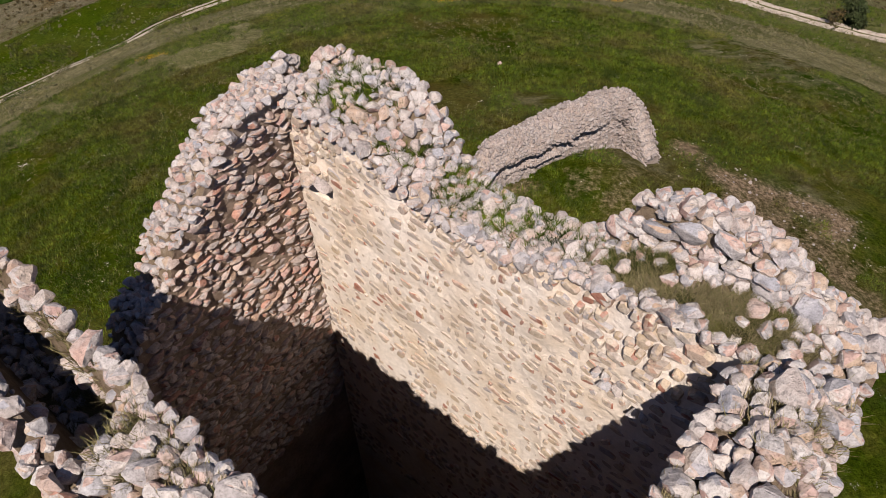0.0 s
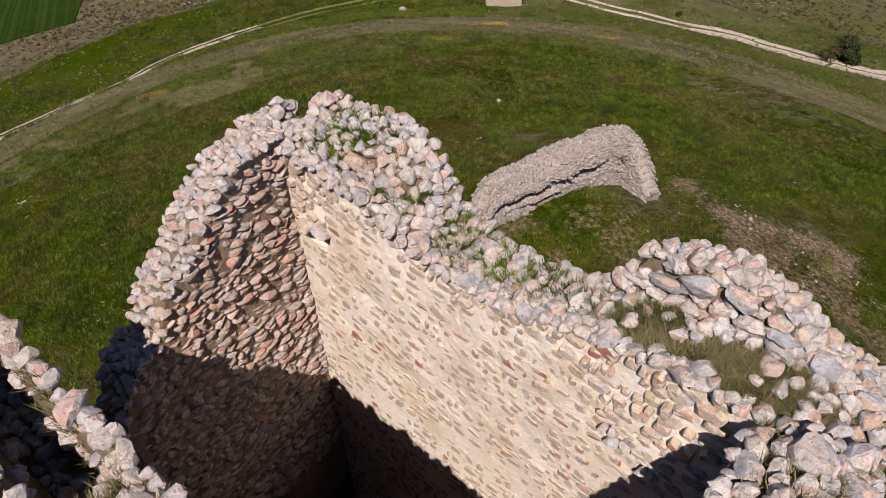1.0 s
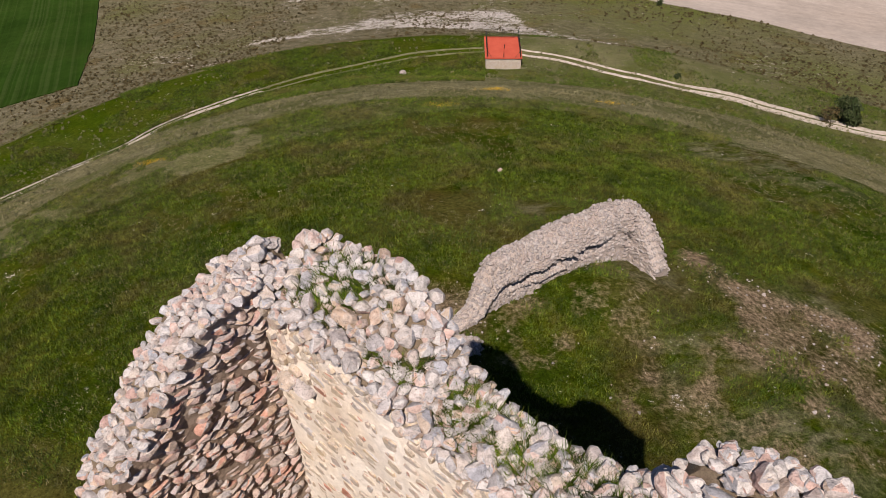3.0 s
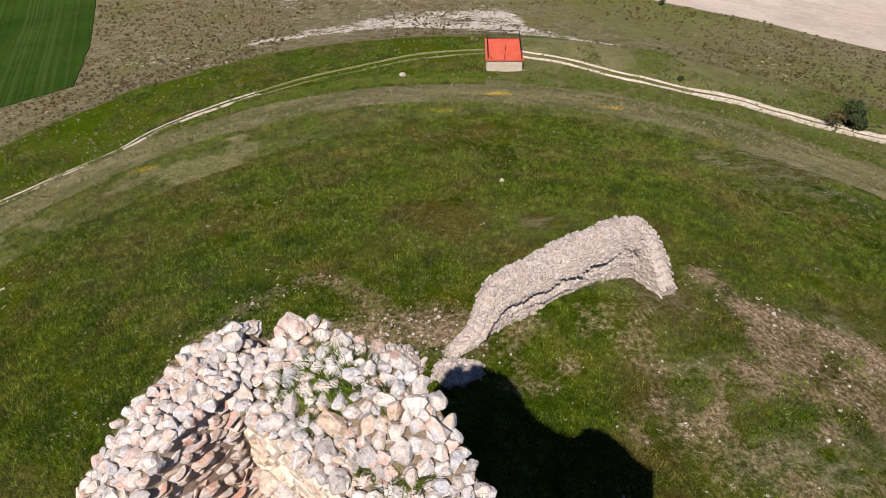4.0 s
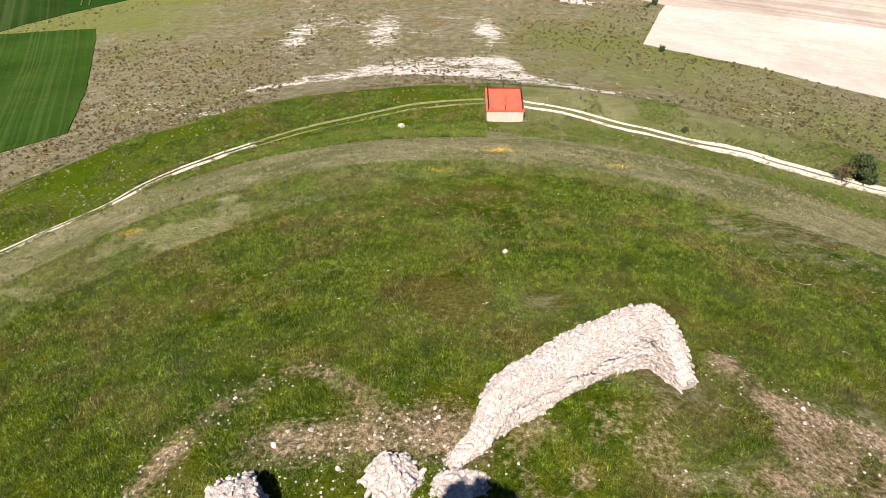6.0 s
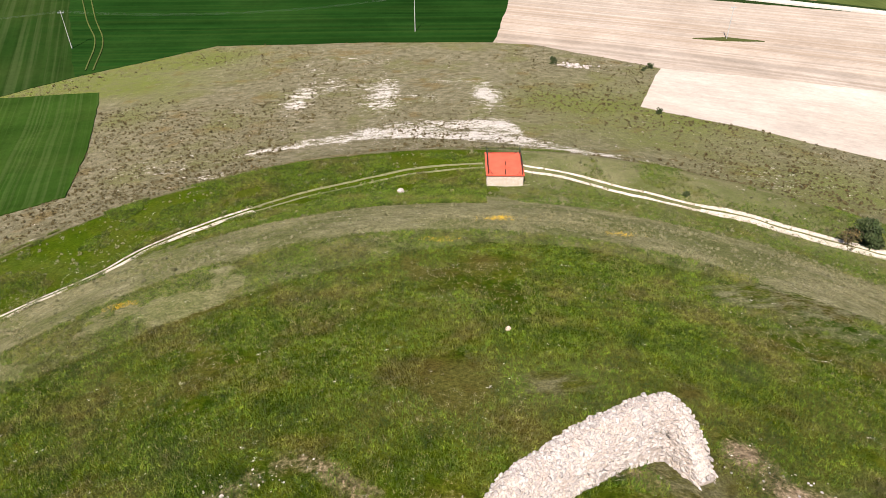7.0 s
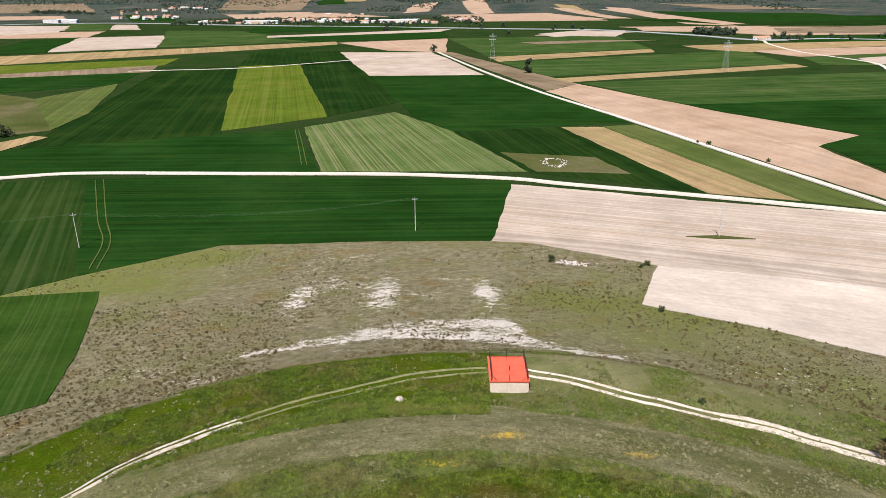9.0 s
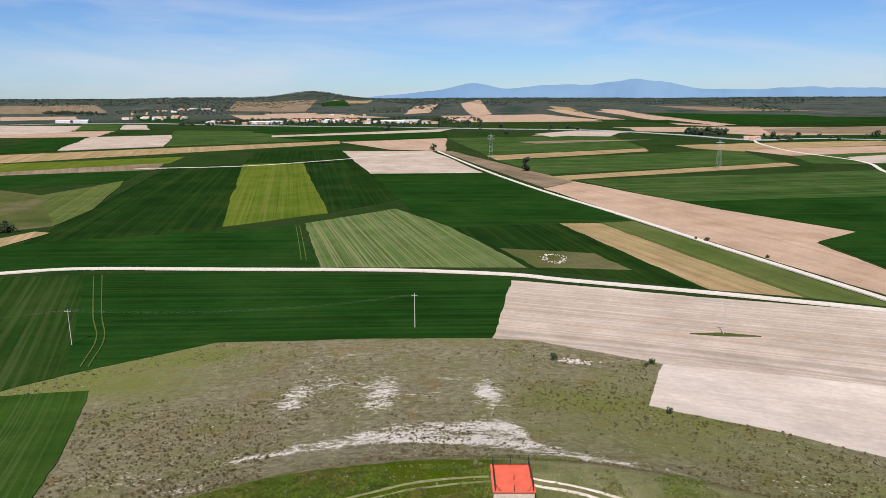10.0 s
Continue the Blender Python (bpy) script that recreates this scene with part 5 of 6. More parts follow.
# ---- power poles ----
def power_pole(x, y, tall, yaw):
    root = tagged(new("power_pole"), "slender pale concrete power pole with a crossarm", "pole", "power poles")
    root.location, root.rotation_euler = (x, y, float(height(x, y))), (0, 0, radians(yaw))
    part("shaft", rod(bmesh.new(), (0, 0, -0.3), (0, 0, tall), 0.16, 0.10), M_CONCRETE, root)
    part("crossarm", box(bmesh.new(), -1.0, 1.0, -0.06, 0.06, tall - 0.9, tall - 0.75), M_STEEL, root)
    for k in (-0.9, 0.0, 0.9):
        part("insulator", rod(bmesh.new(), (k, 0, tall - 0.75), (k, 0, tall - 0.45), 0.05), M_STEEL, root)
    return root


def wire(a, b, sag):
    a, b = Vector(a), Vector(b)
    bm = bmesh.new()
    last = a
    for k in range(1, 25):
        t = k / 24
        p = a.lerp(b, t) - Vector((0, 0, sag * 4 * t * (1 - t)))
        rod(bm, last, p, 0.011, sides=4)
        last = p
    part_ob = part("power_line", bm, M_WIRE, None)
    tagged(part_ob, "thin sagging overhead wire", "wire", "overhead wires")


POLES = [(-250, 219), (-122, 235), (-10, 249), (94, 240.5)]
for k, (px, py) in enumerate(POLES):
    power_pole(px, py, 12.5 if k != 3 else 11.5, 8)
for (ax, ay), (bx, by) in zip(POLES[:2], POLES[1:3]):
    for k in (-0.9, 0.0, 0.9):
        wire((ax + k * 0.1, ay + k, float(height(ax, ay)) + 12.1), (bx + k * 0.1, by + k, float(height(bx, by)) + 12.1), 3.0)


def pylon(x, y, tall):
    root = tagged(new("pylon"), "tall grey lattice power pylon", "pylon", "lattice pylons")
    root.location = (x, y, float(height(x, y)))
    legs = [(-1, -1), (1, -1), (1, 1), (-1, 1)]
    foot, head = tall * 0.09, tall * 0.02
    for sx, sy in legs:
        part("leg", rod(bmesh.new(), (sx * foot, sy * foot, -0.3), (sx * head, sy * head, tall), 0.05, 0.035, 5), M_STEEL, root)
    levels = [0, 0.2, 0.38, 0.54, 0.68, 0.8, 0.9, 1.0]
    for a, b in zip(levels, levels[1:]):
        bm = bmesh.new()
        ra, rb = foot + (head - foot) * a, foot + (head - foot) * b
        for k in range(4):
            p, q = legs[k], legs[(k + 1) % 4]
            rod(bm, (p[0] * ra, p[1] * ra, a * tall), (q[0] * rb, q[1] * rb, b * tall), 0.03, sides=4)
            rod(bm, (q[0] * ra, q[1] * ra, a * tall), (p[0] * rb, p[1] * rb, b * tall), 0.03, sides=4)
        part("bracing", bm, M_STEEL, root)
    for h in (0.78, 0.9):
        part("crossarm", box(bmesh.new(), -tall * 0.14, tall * 0.14, -0.25, 0.25, tall * h, tall * h + 0.5), M_STEEL, root)


for px, py in ((293, 757), (62, 897)):
    pylon(px, py, 31.0)

# ---- trees and bushes ----
def leaf_cloud(centres, radii, per, size, rnd):
    """Many small leaf triangles scattered through clumps."""
    vs, n = [], 0
    for c, r in zip(centres, radii):
        d = rnd.normal(size=(per, 3))
        d = d / np.linalg.norm(d, axis=1)[:, None] * (rnd.uniform(0.25, 1.0, per) ** 0.5)[:, None] * r
        p = c + d
        a = rnd.normal(size=(per, 3)) * size
        b = rnd.normal(size=(per, 3)) * size
        vs.append(np.stack([p - a * 0.5, p + a * 0.5, p + b], 1).reshape(-1, 3))
    v = np.vstack(vs)
    return v, np.arange(len(v)).reshape(-1, 3)


def tree(name, label, x, y, tall, wide, leaves, seed, material, category="tree", trunk=0.3, group=""):
    rnd = np.random.default_rng(seed)
    root = tagged(new(name), label, category, group)
    root.location = (x, y, float(height(x, y)) - 0.1)
    bm = bmesh.new()
    rod(bm, (0, 0, 0), (0.05 * wide, 0, tall * trunk), 0.035 * tall, 0.022 * tall)
    for k in range(6):
        a = k * 1.05 + rnd.uniform(0, 0.5)
        rod(bm, (0.05 * wide, 0, tall * trunk * rnd.uniform(0.7, 1.0)), (math.cos(a) * wide * 0.32, math.sin(a) * wide * 0.32, tall * rnd.uniform(0.5, 0.8)), 0.016 * tall, 0.006 * tall, 6)
    part("trunk", bm, M_BARK, root)
    n = 16
    c = np.stack([rnd.normal(size=n) * wide * 0.22, rnd.normal(size=n) * wide * 0.22, rnd.uniform(trunk, 0.92, n) * tall], -1)
    v, f = leaf_cloud(c, rnd.uniform(0.15, 0.3, n) * wide, leaves // n, 0.05 * wide + 0.02, rnd)
    v[:, 2] = np.maximum(v[:, 2], 0.02)
    crown = new("crown", big_mesh("crown", v, f, material))
    crown.parent = root
    return root


tree("bush", "round dark green bush beside the track", 55.5, 86.5, 2.9, 3.7, 5200, 91, M_LEAF, "bush", 0.15)
tree("bush", "pale leafless shrub beside the dark bush", 52.5, 86.0, 2.4, 2.8, 500, 92, M_SCRUB, "bush", 0.2)
for k, (bx, by, bs) in enumerate(((35, 98, 0.9), (32, 210, 1.9), (60, 208, 1.5), (57.5, 205, 1.1), (50, 162, 1.3), (145, 392, 2.4), (141, 398, 1.6), (160, 352, 1.8), (-261, 430, 7.0), (-266, 428, 6.0))):
    tree("bush", "small dark bush in the dry grass", bx, by, bs, bs * 1.1, 1500, 100 + k, M_LEAF, "bush", 0.12, "scattered bushes")
tree("tree", "tall dark lone tree by the fields", 88, 752, 16, 8.0, 11000, 93, M_PINE, "tree", 0.12)

# ---- village, sheds and distant trees ----
def house(label, x, y, wide, deep, tall, yaw, wall, roof, pitch=0.35, windows=2):
    root = tagged(new("house"), label, "house", "village houses")
    root.location, root.rotation_euler = (x, y, float(height(x, y))), (0, 0, radians(yaw))
    part("wall", box(bmesh.new(), -wide / 2, wide / 2, -deep / 2, deep / 2, -1, tall), wall, root)
    bm = bmesh.new()
    o, rise = 0.4, deep / 2 * pitch
    v = [bm.verts.new(p) for p in ((-wide / 2 - o, -deep / 2 - o, tall), (wide / 2 + o, -deep / 2 - o, tall), (wide / 2 + o, deep / 2 + o, tall), (-wide / 2 - o, deep / 2 + o, tall),
                                   (-wide / 2 - o, 0, tall + rise), (wide / 2 + o, 0, tall + rise))]
    for q in ((0, 1, 5, 4), (2, 3, 4, 5), (1, 2, 5), (3, 0, 4), (3, 2, 1, 0)):
        bm.faces.new([v[i] for i in q])
    part("roof", bm, roof, root)
    for k in range(windows):
        cx = (k + 0.5) / windows * wide - wide / 2
        part("window", box(bmesh.new(), cx - 0.6, cx + 0.6, -deep / 2 - 0.05, -deep / 2 + 0.1, tall * 0.4, tall * 0.4 + 1.4), M_DARK_GLASS, root)


rnd_v = random.Random(5)
for cx, cy, sx, sy, count in ((-505, 2010, 40, 60, 9), (-380, 2120, 75, 90, 16), (-270, 2080, 60, 90, 12), (-165, 2000, 45, 50, 7), (-345, 2650, 60, 70, 5), (-40, 1960, 40, 40, 4), (-1060, 3150, 130, 160, 9), (-1190, 2900, 90, 200, 6), (535, 1222, 16, 16, 3), (-1010, 2560, 60, 190, 12), (-900, 2420, 60, 120, 9), (-620, 2030, 40, 50, 6), (60, 2080, 60, 60, 5)):
    for k in range(count):
        big = rnd_v.random() < 0.22
        wall, roof = rnd_v.choice(((M_WHITE, M_TILE), (M_OCHRE, M_TILE), (M_WHITE, M_SHEET), (M_OCHRE, M_TILE)))
        tone = {"white_render": "white", "sand_render": "sand-coloured"}[wall.name]
        house(f"{tone} house with a {'clay tile' if roof is M_TILE else 'pale sheet metal'} roof", cx + rnd_v.uniform(-sx, sx), cy + rnd_v.uniform(-sy, sy),
              rnd_v.uniform(20, 30) if big else rnd_v.uniform(8, 14), rnd_v.uniform(9, 13), rnd_v.uniform(4, 6.5), rnd_v.uniform(-25, 25), wall, roof, 0.35, 3)
for sx, sy, sw in ((-1085, 2150, 60), (-1120, 2130, 45), (-1052, 2120, 20), (-490, 1965, 70), (-455, 1975, 40), (-130, 1985, 60), (-150, 1990, 30), (-85, 2010, 50)):
    house("long white farm shed with a pale sheet roof", sx, sy, sw, 16, 7, rnd_v.uniform(-6, 6), M_WHITE, M_SHEET, 0.25, 4)


def tree_belt(label, spots, tall, seed):
    """Far trees standing close together, each with its trunk and an uneven crown, as one belt."""
    rnd = np.random.default_rng(seed)
    vs, fs, base = [], [], 0
    for x, y in spots:
        h = tall * rnd.uniform(0.6, 1.25)
        g = float(height(x, y))
        n = 7
        c = np.stack([x + rnd.normal(size=n) * h * 0.25, y + rnd.normal(size=n) * h * 0.25, g + rnd.uniform(0.2, 0.85, n) * h], -1)
        v, f = leaf_cloud(c, rnd.uniform(0.18, 0.32, n) * h, 22, 0.16 * h, rnd)
        trunk = np.array([[x - 0.2, y, g - 0.3], [x + 0.2, y, g - 0.3], [x, y, g + h * 0.6]])
        v, f = np.vstack([v, trunk]), np.vstack([f, [[len(v), len(v) + 1, len(v) + 2]]])
        vs.append(v)
        fs.append(f + base)
        base += len(v)
    tagged(new("tree_belt", big_mesh("tree_belt", np.vstack(vs), np.vstack(fs), M_PINE)), label, "trees", kind="stuff")


rnd_t = np.random.default_rng(12)
tree_belt("dark trees among the village houses", [(rnd_t.uniform(-700, 120), rnd_t.uniform(1880, 2300)) for _ in range(420)], 7, 1)
tree_belt("row of dark trees along the motorway", [(x, 1740 - 0.42 * x + rnd_t.normal() * 8 + 25) for x in rnd_t.uniform(-150, 330, 16)], 9, 2)
tree_belt("dense dark grove beside the motorway", [(rnd_t.uniform(480, 545), rnd_t.uniform(1355, 1400)) for _ in range(40)], 11, 3)
tree_belt("scattered dark field trees", [(rnd_t.uniform(560, 800), rnd_t.uniform(1200, 1290)) for _ in range(10)] + [(-115, 1560), (-118, 1556), (128, 1420), (88, 1600), (-10, 1030), (235, 1560), (300, 1570)], 10, 4)
tree_belt("dark pine plantation on the slope", [(rnd_t.uniform(-1560, -1360), rnd_t.uniform(2780, 2860)) for _ in range(70)], 10, 5)
wood = []
while len(wood) < 6400:
    wb, wd = rnd_t.uniform(-36, 36), rnd_t.uniform(3000, 4700)
    wx, wy = wd * math.sin(radians(wb)), wd * math.cos(radians(wb))
    thick = float(fbm(wb, wd / 90, 6.0, 77)) + (0.22 if wb < 0 else 0.08) + 0.34 * float(ease(3500, 4400, wd)) - 0.1
    if thick > 0.62:
        wood.append((wx, wy))
tree_belt("dark holm oak woods on the far ridges", wood, 5.0, 6)


# ---- far mountains behind the plain, blue with haze ----
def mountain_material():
    n = Nodes("hazy_glow_mountains")
    # distance haze, put in as a blue glow from the backdrop itself
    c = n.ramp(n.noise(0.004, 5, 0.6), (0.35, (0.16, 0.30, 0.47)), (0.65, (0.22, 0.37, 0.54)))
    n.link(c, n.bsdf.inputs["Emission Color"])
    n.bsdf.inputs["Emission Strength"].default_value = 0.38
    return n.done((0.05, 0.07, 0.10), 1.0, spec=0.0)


def mountains():
    far = 4860.0
    b = np.linspace(-40, 40, 500)
    rise = 30 + 12 * (fbm(b, 0 * b, 5.0, 91) - 0.5) * 2 + 70 * np.exp(-(((b - 15.5) / 4.2) ** 2)) + 52 * np.exp(-(((b - 2.6) / 2.2) ** 2)) + 40 * np.exp(-(((b - 9.0) / 3.0) ** 2)) + 18 * np.exp(-(((b - 28) / 3.0) ** 2))
    rise = rise * ease(-14, 2, b) + 30 + 20 * (fbm(b, 0 * b, 1.5, 93, 5) - 0.5) - 30 * (1 - ease(-14, 2, b))
    x, y = far * np.sin(np.radians(b)), far * np.cos(np.radians(b))
    v = np.vstack([np.stack([x, y, -60 + 0 * b], -1), np.stack([x, y, rise - 20], -1)])
    n = len(b)
    f = [(k, k + 1, n + k + 1, n + k) for k in range(n - 1)]
    tagged(new("backdrop", mesh_of("backdrop", v, f, mountain_material())), "distant mountain range on the horizon, its pale blue haze added as glow", "mountains", kind="structure")


mountains()

# ---- scrub, grass and stones lying about ----
def stuff_stones(name, label, spots, size, seed, material):
    rnd = np.random.default_rng(seed)
    vs, fs, base = [], [], 0
    for x, y in spots:
        s = rnd.uniform(*size) * (1.8 if rnd.random() < 0.06 else 1)
        v, f = CHIPS[int(rnd.integers(len(CHIPS)))]
        p = np.array([x, y, float(height(x, y)) + 0.1 * s])
        vs.append((v * (s * rnd.uniform(0.8, 1.4), s, s * 0.6)) @ turned(rnd.normal() * 0.3, rnd.normal() * 0.3, rnd.uniform(0, 6.28)).T + p)
        fs.append(f + base)
        base += len(v)
    tagged(new(name, big_mesh(name, np.vstack(vs), np.vstack(fs), material)), label, "stones", kind="stuff")


rnd_s = np.random.default_rng(3)
def along(points, count, wide):
    line = smooth_line(points, 0.3)
    return [tuple(line[rnd_s.integers(len(line))] + rnd_s.normal(size=2) * wide) for _ in range(count)]


near = along([(-15.3, 18.0), (-15.3, 24.1), (-14.2, 27.1), (-12.7, 30.5), (-10.0, 32.9), (-7.5, 33.8)], 150, 0.9)
near += along([(-7.5, 27.5), (-5.0, 28.4), (-2.5, 28.8), (0.5, 28.2)], 190, 1.3)
near += along([(16.0, 35.0), (17.6, 32.4), (20.5, 31.0), (24.5, 29.5), (20.0, 26.0), (16.0, 27.0)], 140, 1.2)
near += along([(-7.0, 24.5), (-4.5, 24.5), (2.0, 27.0)], 90, 0.8)
near += [(rnd_s.uniform(5, 22), rnd_s.uniform(17, 34)) for _ in range(70)]
stuff_stones("loose_stones", "pale loose stones scattered in the worn turf", near, (0.04, 0.15), 4, M_PALE)
stuff_stones("boulder", "pale stone lying in the worn turf", [(-8.5, 28.4)], (0.26, 0.3), 14, M_PALE)
stuff_stones("loose_stones", "chalk stones scattered on the scarp", [(rnd_s.normal() * 22 - 4, 14 + rnd_s.uniform(114, 138)) for _ in range(500)], (0.08, 0.22), 5, M_PALE)
stuff_stones("boulder", "pale boulder lying in the grass", [(-6.4, 96.9)], (1.1, 1.2), 6, M_PALE)
stuff_stones("boulder", "grey rock in the lush grass", [(4.2, 47.3)], (0.45, 0.5), 7, M_RUBBLE)
stuff_stones("stone_heap", "ring of heaped pale field stones", [(55 + math.cos(k) * rnd_s.uniform(3.5, 7), 354 + math.sin(k) * rnd_s.uniform(6, 11)) for k in np.linspace(0, 6.28, 80)], (0.5, 1.2), 8, M_PALE)
stuff_stones("stone_heap", "small heap of pale stones beside a bush", [(38 + rnd_s.normal() * 2.2, 208 + rnd_s.normal() * 1.5) for _ in range(60)], (0.4, 1.0), 9, M_PALE)


def scrub_patch(label, count, seed, where, size, material, name="scrub", per=34):
    rnd = np.random.default_rng(seed)
    c, rad = [], []
    while len(c) < count:
        x, y = where(rnd)
        s = rnd.uniform(*size) * (1.7 if rnd.random() < 0.1 else 1)
        c.append((x, y, float(height(x, y)) + 0.35 * s))
        rad.append((s, s, 0.6 * s))
    vs = []
    for p, r in zip(np.array(c), np.array(rad)):
        d = rnd.normal(size=(per, 3))
        d = d / np.linalg.norm(d, axis=1)[:, None] * (rnd.uniform(0.1, 1.0, per) ** 0.5)[:, None] * r * 0.5
        a, b = rnd.normal(size=(per, 3)) * r[0] * 0.17, rnd.normal(size=(per, 3)) * r[0] * 0.17
        vs.append(np.stack([p + d - a, p + d + a, p + d + b], 1).reshape(-1, 3))
    v = np.vstack(vs)
    tagged(new(name, big_mesh(name, v, np.arange(len(v)).reshape(-1, 3), material)), label, "shrubs", kind="stuff")


NEAR_QUADS = [q for q in QUADS if np.hypot(*q.mean(0)) < 330]


def in_field(x, y):
    for q in NEAR_QUADS:
        side = [(b[0] - a[0]) * (y - a[1]) - (b[1] - a[1]) * (x - a[0]) for a, b in zip(q, np.roll(q, -1, 0))]
        if min(side) > 0 or max(side) < 0:
            return True
    return False


def on_slope(rnd):
    while True:
        a, r = rnd.uniform(-46, 42), rnd.uniform(104, 246)
        x, y = HILL[0] + r * math.sin(radians(a)), HILL[1] + r * math.cos(radians(a))
        thick = float(fbm(x, y, 28.0, 57)) + (0.34 if -80 < x < -30 and 112 < y < 172 else 0)
        if in_field(x, y):
            continue
        if hill_r(x, y) > 103 and rnd.random() < (thick - 0.30) * 2.2:
            return x, y


scrub_patch("low dark thyme scrub dotted over the dry slope", 8800, 61, on_slope, (0.14, 0.46), M_SCRUB)


def on_dry_ring(rnd):
    while True:
        a, r = rnd.uniform(-55, 50), rnd.uniform(53, 100)
        x, y = HILL[0] + r * math.sin(radians(a)), HILL[1] + r * math.cos(radians(a))
        if 53 < hill_r(x, y) < 99 and rnd.random() < float(fbm(x, y, 12.0, 97)) * 1.2 - 0.2:
            return x, y


scrub_patch("small grey-green tussocks in the dry turf", 2600, 63, on_dry_ring, (0.16, 0.42), M_TUSSOCK, "tussocks", 24)


def grass(label, count, seed, where, tall, material, name="grass", blades=7, spread=0.22, slim=0.05):
    """Tufts of narrow blades; where(rnd, n) gives places x, y, z."""
    rnd = np.random.default_rng(seed)
    p = where(rnd, count)
    p = np.repeat(p, blades, 0)
    n = len(p)
    p = p + np.c_[rnd.normal(size=(n, 2)) * spread * 0.5, np.zeros(n)]
    h = rnd.uniform(*tall, n)
    a = rnd.uniform(0, 6.28, n)
    w = slim * h + 0.12 * slim
    side = np.c_[np.cos(a), np.sin(a), np.zeros(n)] * w[:, None]
    lean = np.c_[rnd.normal(size=(n, 2)) * 0.5, np.ones(n)] * h[:, None]
    v = np.stack([p - side, p + side, p + lean], 1).reshape(-1, 3)
    tagged(new(name, big_mesh(name, v, np.arange(3 * n).reshape(-1, 3), material)), label, "grass", kind="stuff")


WORN = [(12.2, 32.6, 2.2, 1.5), (14.5, 26.0, 2.6, 1.5), (18.0, 21.5, 3.0, 1.5), (23.0, 31.0, 2.2, 1.8), (31.0, 57.0, 6.0, 3.0), (25.0, 56.0, 3.0, 2.0), (32.0, 72.0, 6.0, 3.0), (6.7, 40.5, 2.2, 1.2), (-6.0, 29.0, 3.2, 1.5), (-2.5, 29.0, 2.6, 1.3), (-13.2, 27.4, 1.5, 1.5), (-8.0, 33.4, 2.2, 0.7), (20.0, 32.0, 4.0, 1.3)]


def ring_spots(r0, r1, bearing0, bearing1, threshold=0.0, seed=0, size=6.0):
    def where(rnd, n):
        got = np.empty((0, 2))
        while len(got) < n:
            a, r = np.radians(rnd.uniform(bearing0, bearing1, 2 * n)), np.sqrt(rnd.uniform(r0**2, r1**2, 2 * n))
            x, y = HILL[0] + r * np.sin(a), HILL[1] + r * np.cos(a)
            keep = (fbm(x, y, size, seed) > threshold) & ~((x > -6.5) & (x < 7) & (y < 15.5) & (y > 0))
            keep &= ~((np.hypot((x - 17.5) / 9, (y - 25.5) / 8) < 1.05) & (fbm(x, y, 3.2, 45) > 0.515)) & ~((np.hypot((x - 7) / 6, (y - 27) / 4) < 1.0) & (fbm(x, y, 2.6, 46) > 0.53))
            for wx, wy, rx, ry in WORN:
                keep &= ((x - wx) / rx) ** 2 + ((y - wy) / ry) ** 2 > 0.4 + 1.3 * fbm(x, y, 1.6, 99)
            spots = np.c_[x, y][keep]
            for line in TRACKS:
                if len(spots) and line[:, 1].max() < 115:
                    d = np.hypot(spots[:, None, 0] - line[None, ::2, 0], spots[:, None, 1] - line[None, ::2, 1]).min(1)
                    spots = spots[d > 1.15]
            got = np.vstack([got, spots])
        got = got[:n]
        return np.c_[got, height(got[:, 0], got[:, 1]) - 0.03]
    return where


grass("lush green grass on the hilltop", 95000, 71, ring_spots(4, 54, -75, 70, 0.36, 41, 5.0), (0.10, 0.32), M_GRASS, blades=7, spread=0.30)
grass("dry straw-coloured grass between the green", 16000, 73, ring_spots(6, 84, -75, 70, 0.52, 75, 9.0), (0.07, 0.24), M_STRAW)
grass("green grass strip along the bench of the hill", 26000, 75, ring_spots(72, 98, -45, 4, 0.38, 77, 9.0), (0.2, 0.5), M_GRASS)
grass("thin green grass beside the track", 11000, 76, ring_spots(76, 103, 2, 42, 0.44, 79, 7.0), (0.15, 0.4), M_GRASS)


def wall_top_spots(u0, u1, v0, v1, top, seed):
    def where(rnd, n):
        u, v = rnd.uniform(u0, u1, 6 * n), rnd.uniform(v0, v1, 6 * n)
        keep = fbm(u, v, 0.8, seed) > 0.42
        u, v = u[keep][:n], v[keep][:n]
        p = I0 + u[:, None] * EU + deep_of(u, v)[:, None] * EV
        return np.c_[p, top(u, v) - 0.02]
    return where


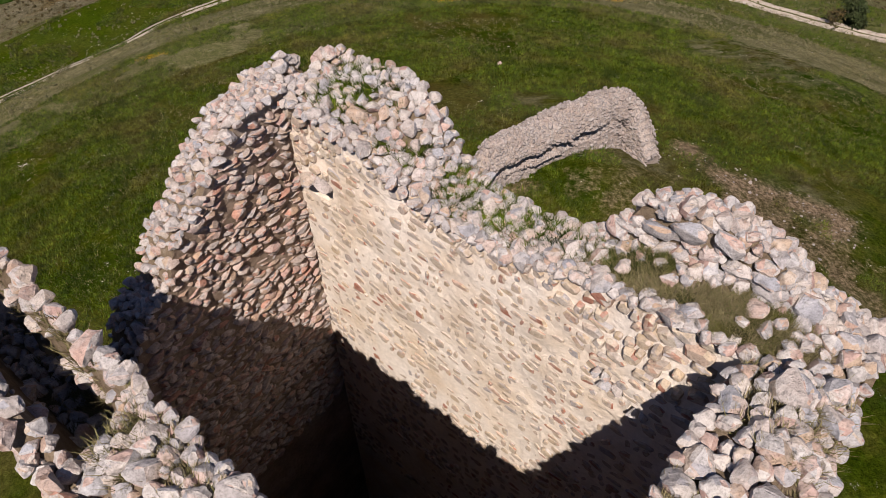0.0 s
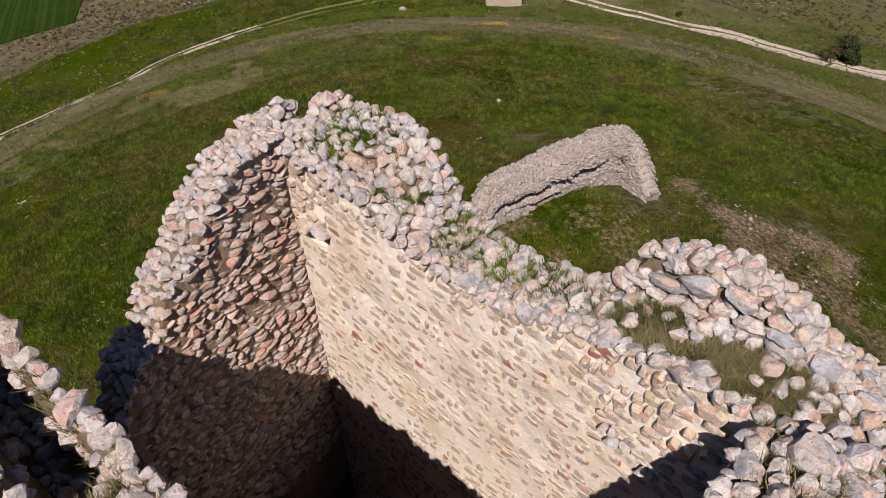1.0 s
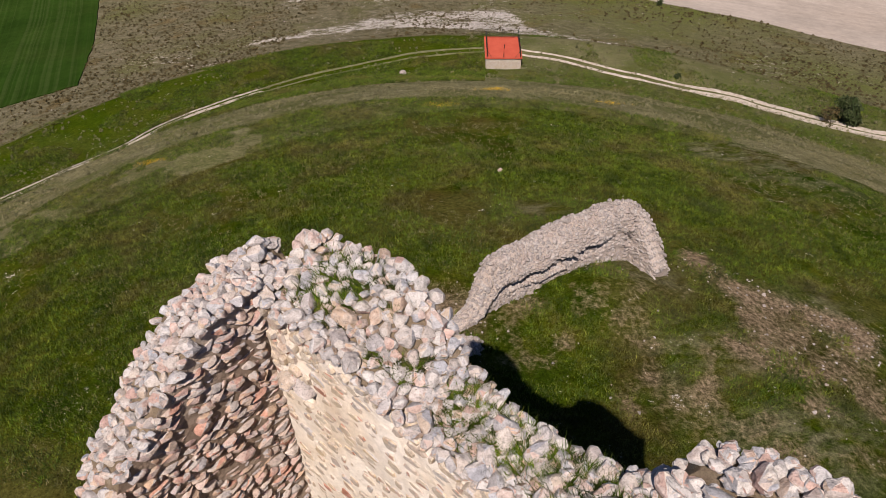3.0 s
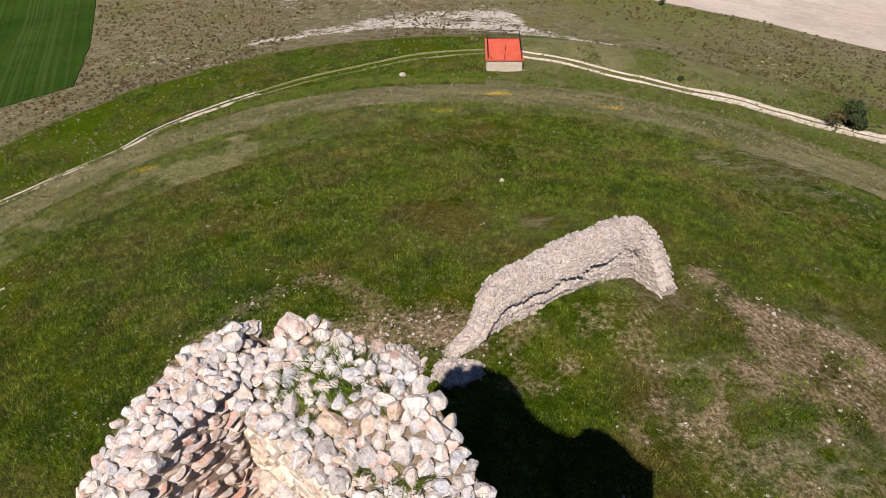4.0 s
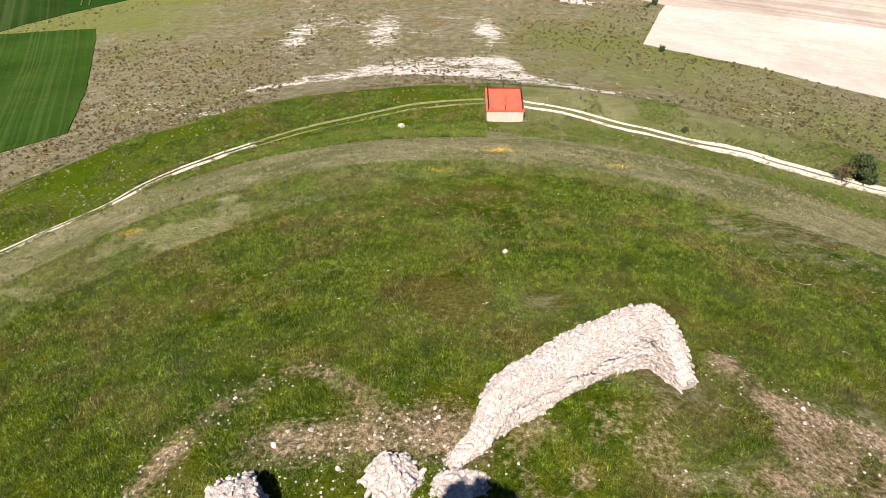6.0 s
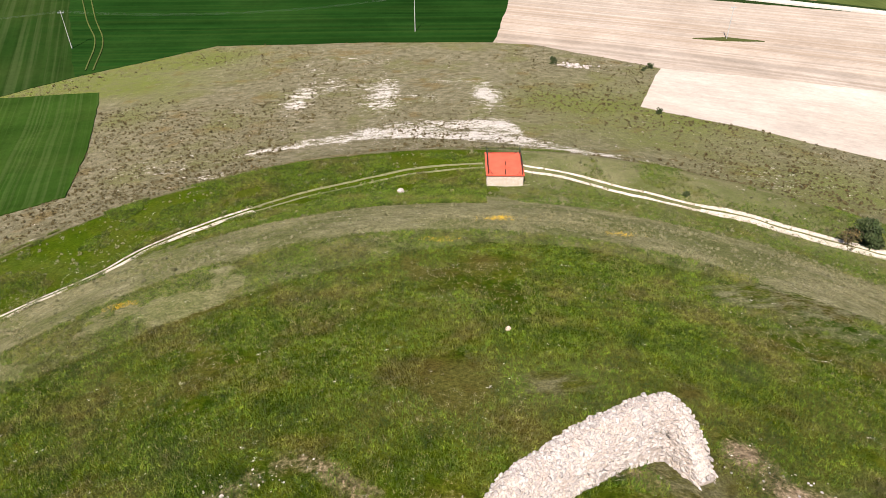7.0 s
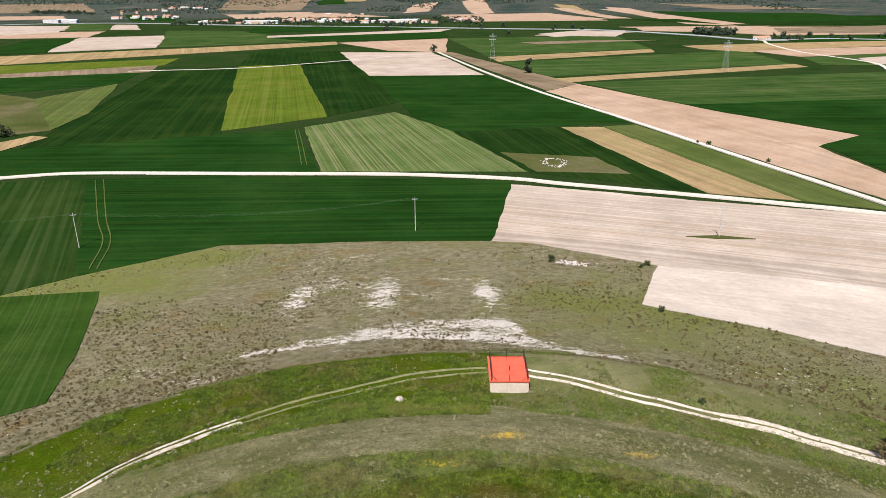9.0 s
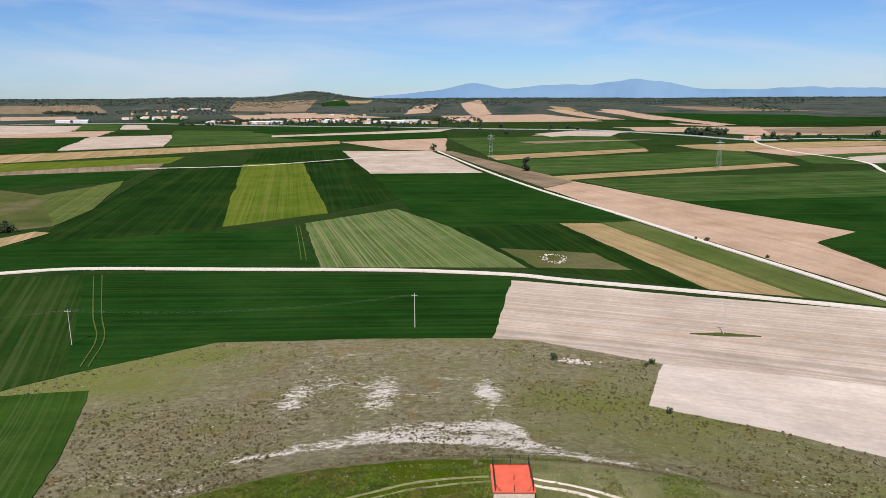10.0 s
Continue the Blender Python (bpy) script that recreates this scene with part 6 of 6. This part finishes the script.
grass("tufts of grass rooted in the wall top", 1700, 81, wall_top_spots(5.8, 8.8, 0.12, 0.95, top_long, 83), (0.06, 0.17), M_GRASS, "wall_grass", 13, 0.08, 0.028)
grass("tufts of grass rooted in the wall top", 800, 82, wall_top_spots(3.0, 5.6, 0.3, 1.3, top_long, 85), (0.12, 0.26), M_GRASS, "wall_grass", 13, 0.08, 0.028)
grass("tufts of grass rooted in the wall top", 300, 86, wall_top_spots(0.3, 2.6, 0.3, 1.3, top_long, 87), (0.12, 0.26), M_GRASS, "wall_grass", 13, 0.07, 0.028)
grass("tufts of grass rooted in the wall top", 600, 83, wall_top_spots(-0.6, 7.0, -5.7, -4.90, top_near, 89), (0.12, 0.26), M_STRAW, "wall_grass", 13, 0.08, 0.028)
grass("dry tufts rooted in the wall top", 1700, 84, wall_top_spots(5.8, 9.0, 0.12, 0.95, top_long, 91), (0.06, 0.18), M_STRAW, "wall_grass", 13, 0.08, 0.028)
grass("dry tufts rooted in the wall top", 420, 85, wall_top_spots(8.3, 9.5, -5.0, 0.0, top_right, 93), (0.14, 0.28), M_STRAW, "wall_grass", 13, 0.08, 0.028)


def yellow_spots(rnd, n):
    c = np.array([(-1.1, 65.2), (6.2, 73.9), (18.2, 69.3), (-28.0, 57.0), (5.0, 72.5)])
    p = c[rnd.integers(len(c), size=n)] + rnd.normal(size=(n, 2)) * (0.9, 0.35)
    return np.c_[p, height(p[:, 0], p[:, 1])]


grass("low cushions of yellow flowers", 230, 95, yellow_spots, (0.1, 0.22), M_YELLOW, "yellow_flowers", 8, 0.2)

# ---- the stones of the walls, laid last ----
def nearness(row):
    """Distance from the corner of the tower over which one looks down on it."""
    p = row[0] + TOWER_AT
    return float(np.hypot(p[0] - 1.0, p[1] - 5.0) + 0.8 * (23.5 - p[2]))


long_face.build(CORES["wall_long"], M_FACE, "slab", 300, first=nearness)
long_top.build(tower, M_TOP, True, 300, first=nearness)
end_face.build(CORES["wall_end"], M_RUBBLE, False, 250, first=nearness)
end_break.build(CORES["wall_end"], M_RUBBLE, False, 0)
end_top.build(CORES["wall_end"], M_TOP, True, 60, "top_stone", first=nearness)
parapet.build(CORES["wall_long"], M_TOP, True, 0, "parapet_stone")
right_top.build(CORES["wall_right"], M_TOP, True, 300, first=nearness)
near_top.build(CORES["wall_near"], M_TOP, True, 300, first=nearness)
for laid, core in ((right_face, "wall_right"), (near_face, "wall_near"), (outer_long, "wall_long"), (outer_right, "wall_right"), (outer_near, "wall_near"), (outer_end, "wall_end")):
    laid.build(CORES[core], M_RUBBLE, False, 0)
for root, laid, material in RUINS:
    laid.build(root, material, True, 250)
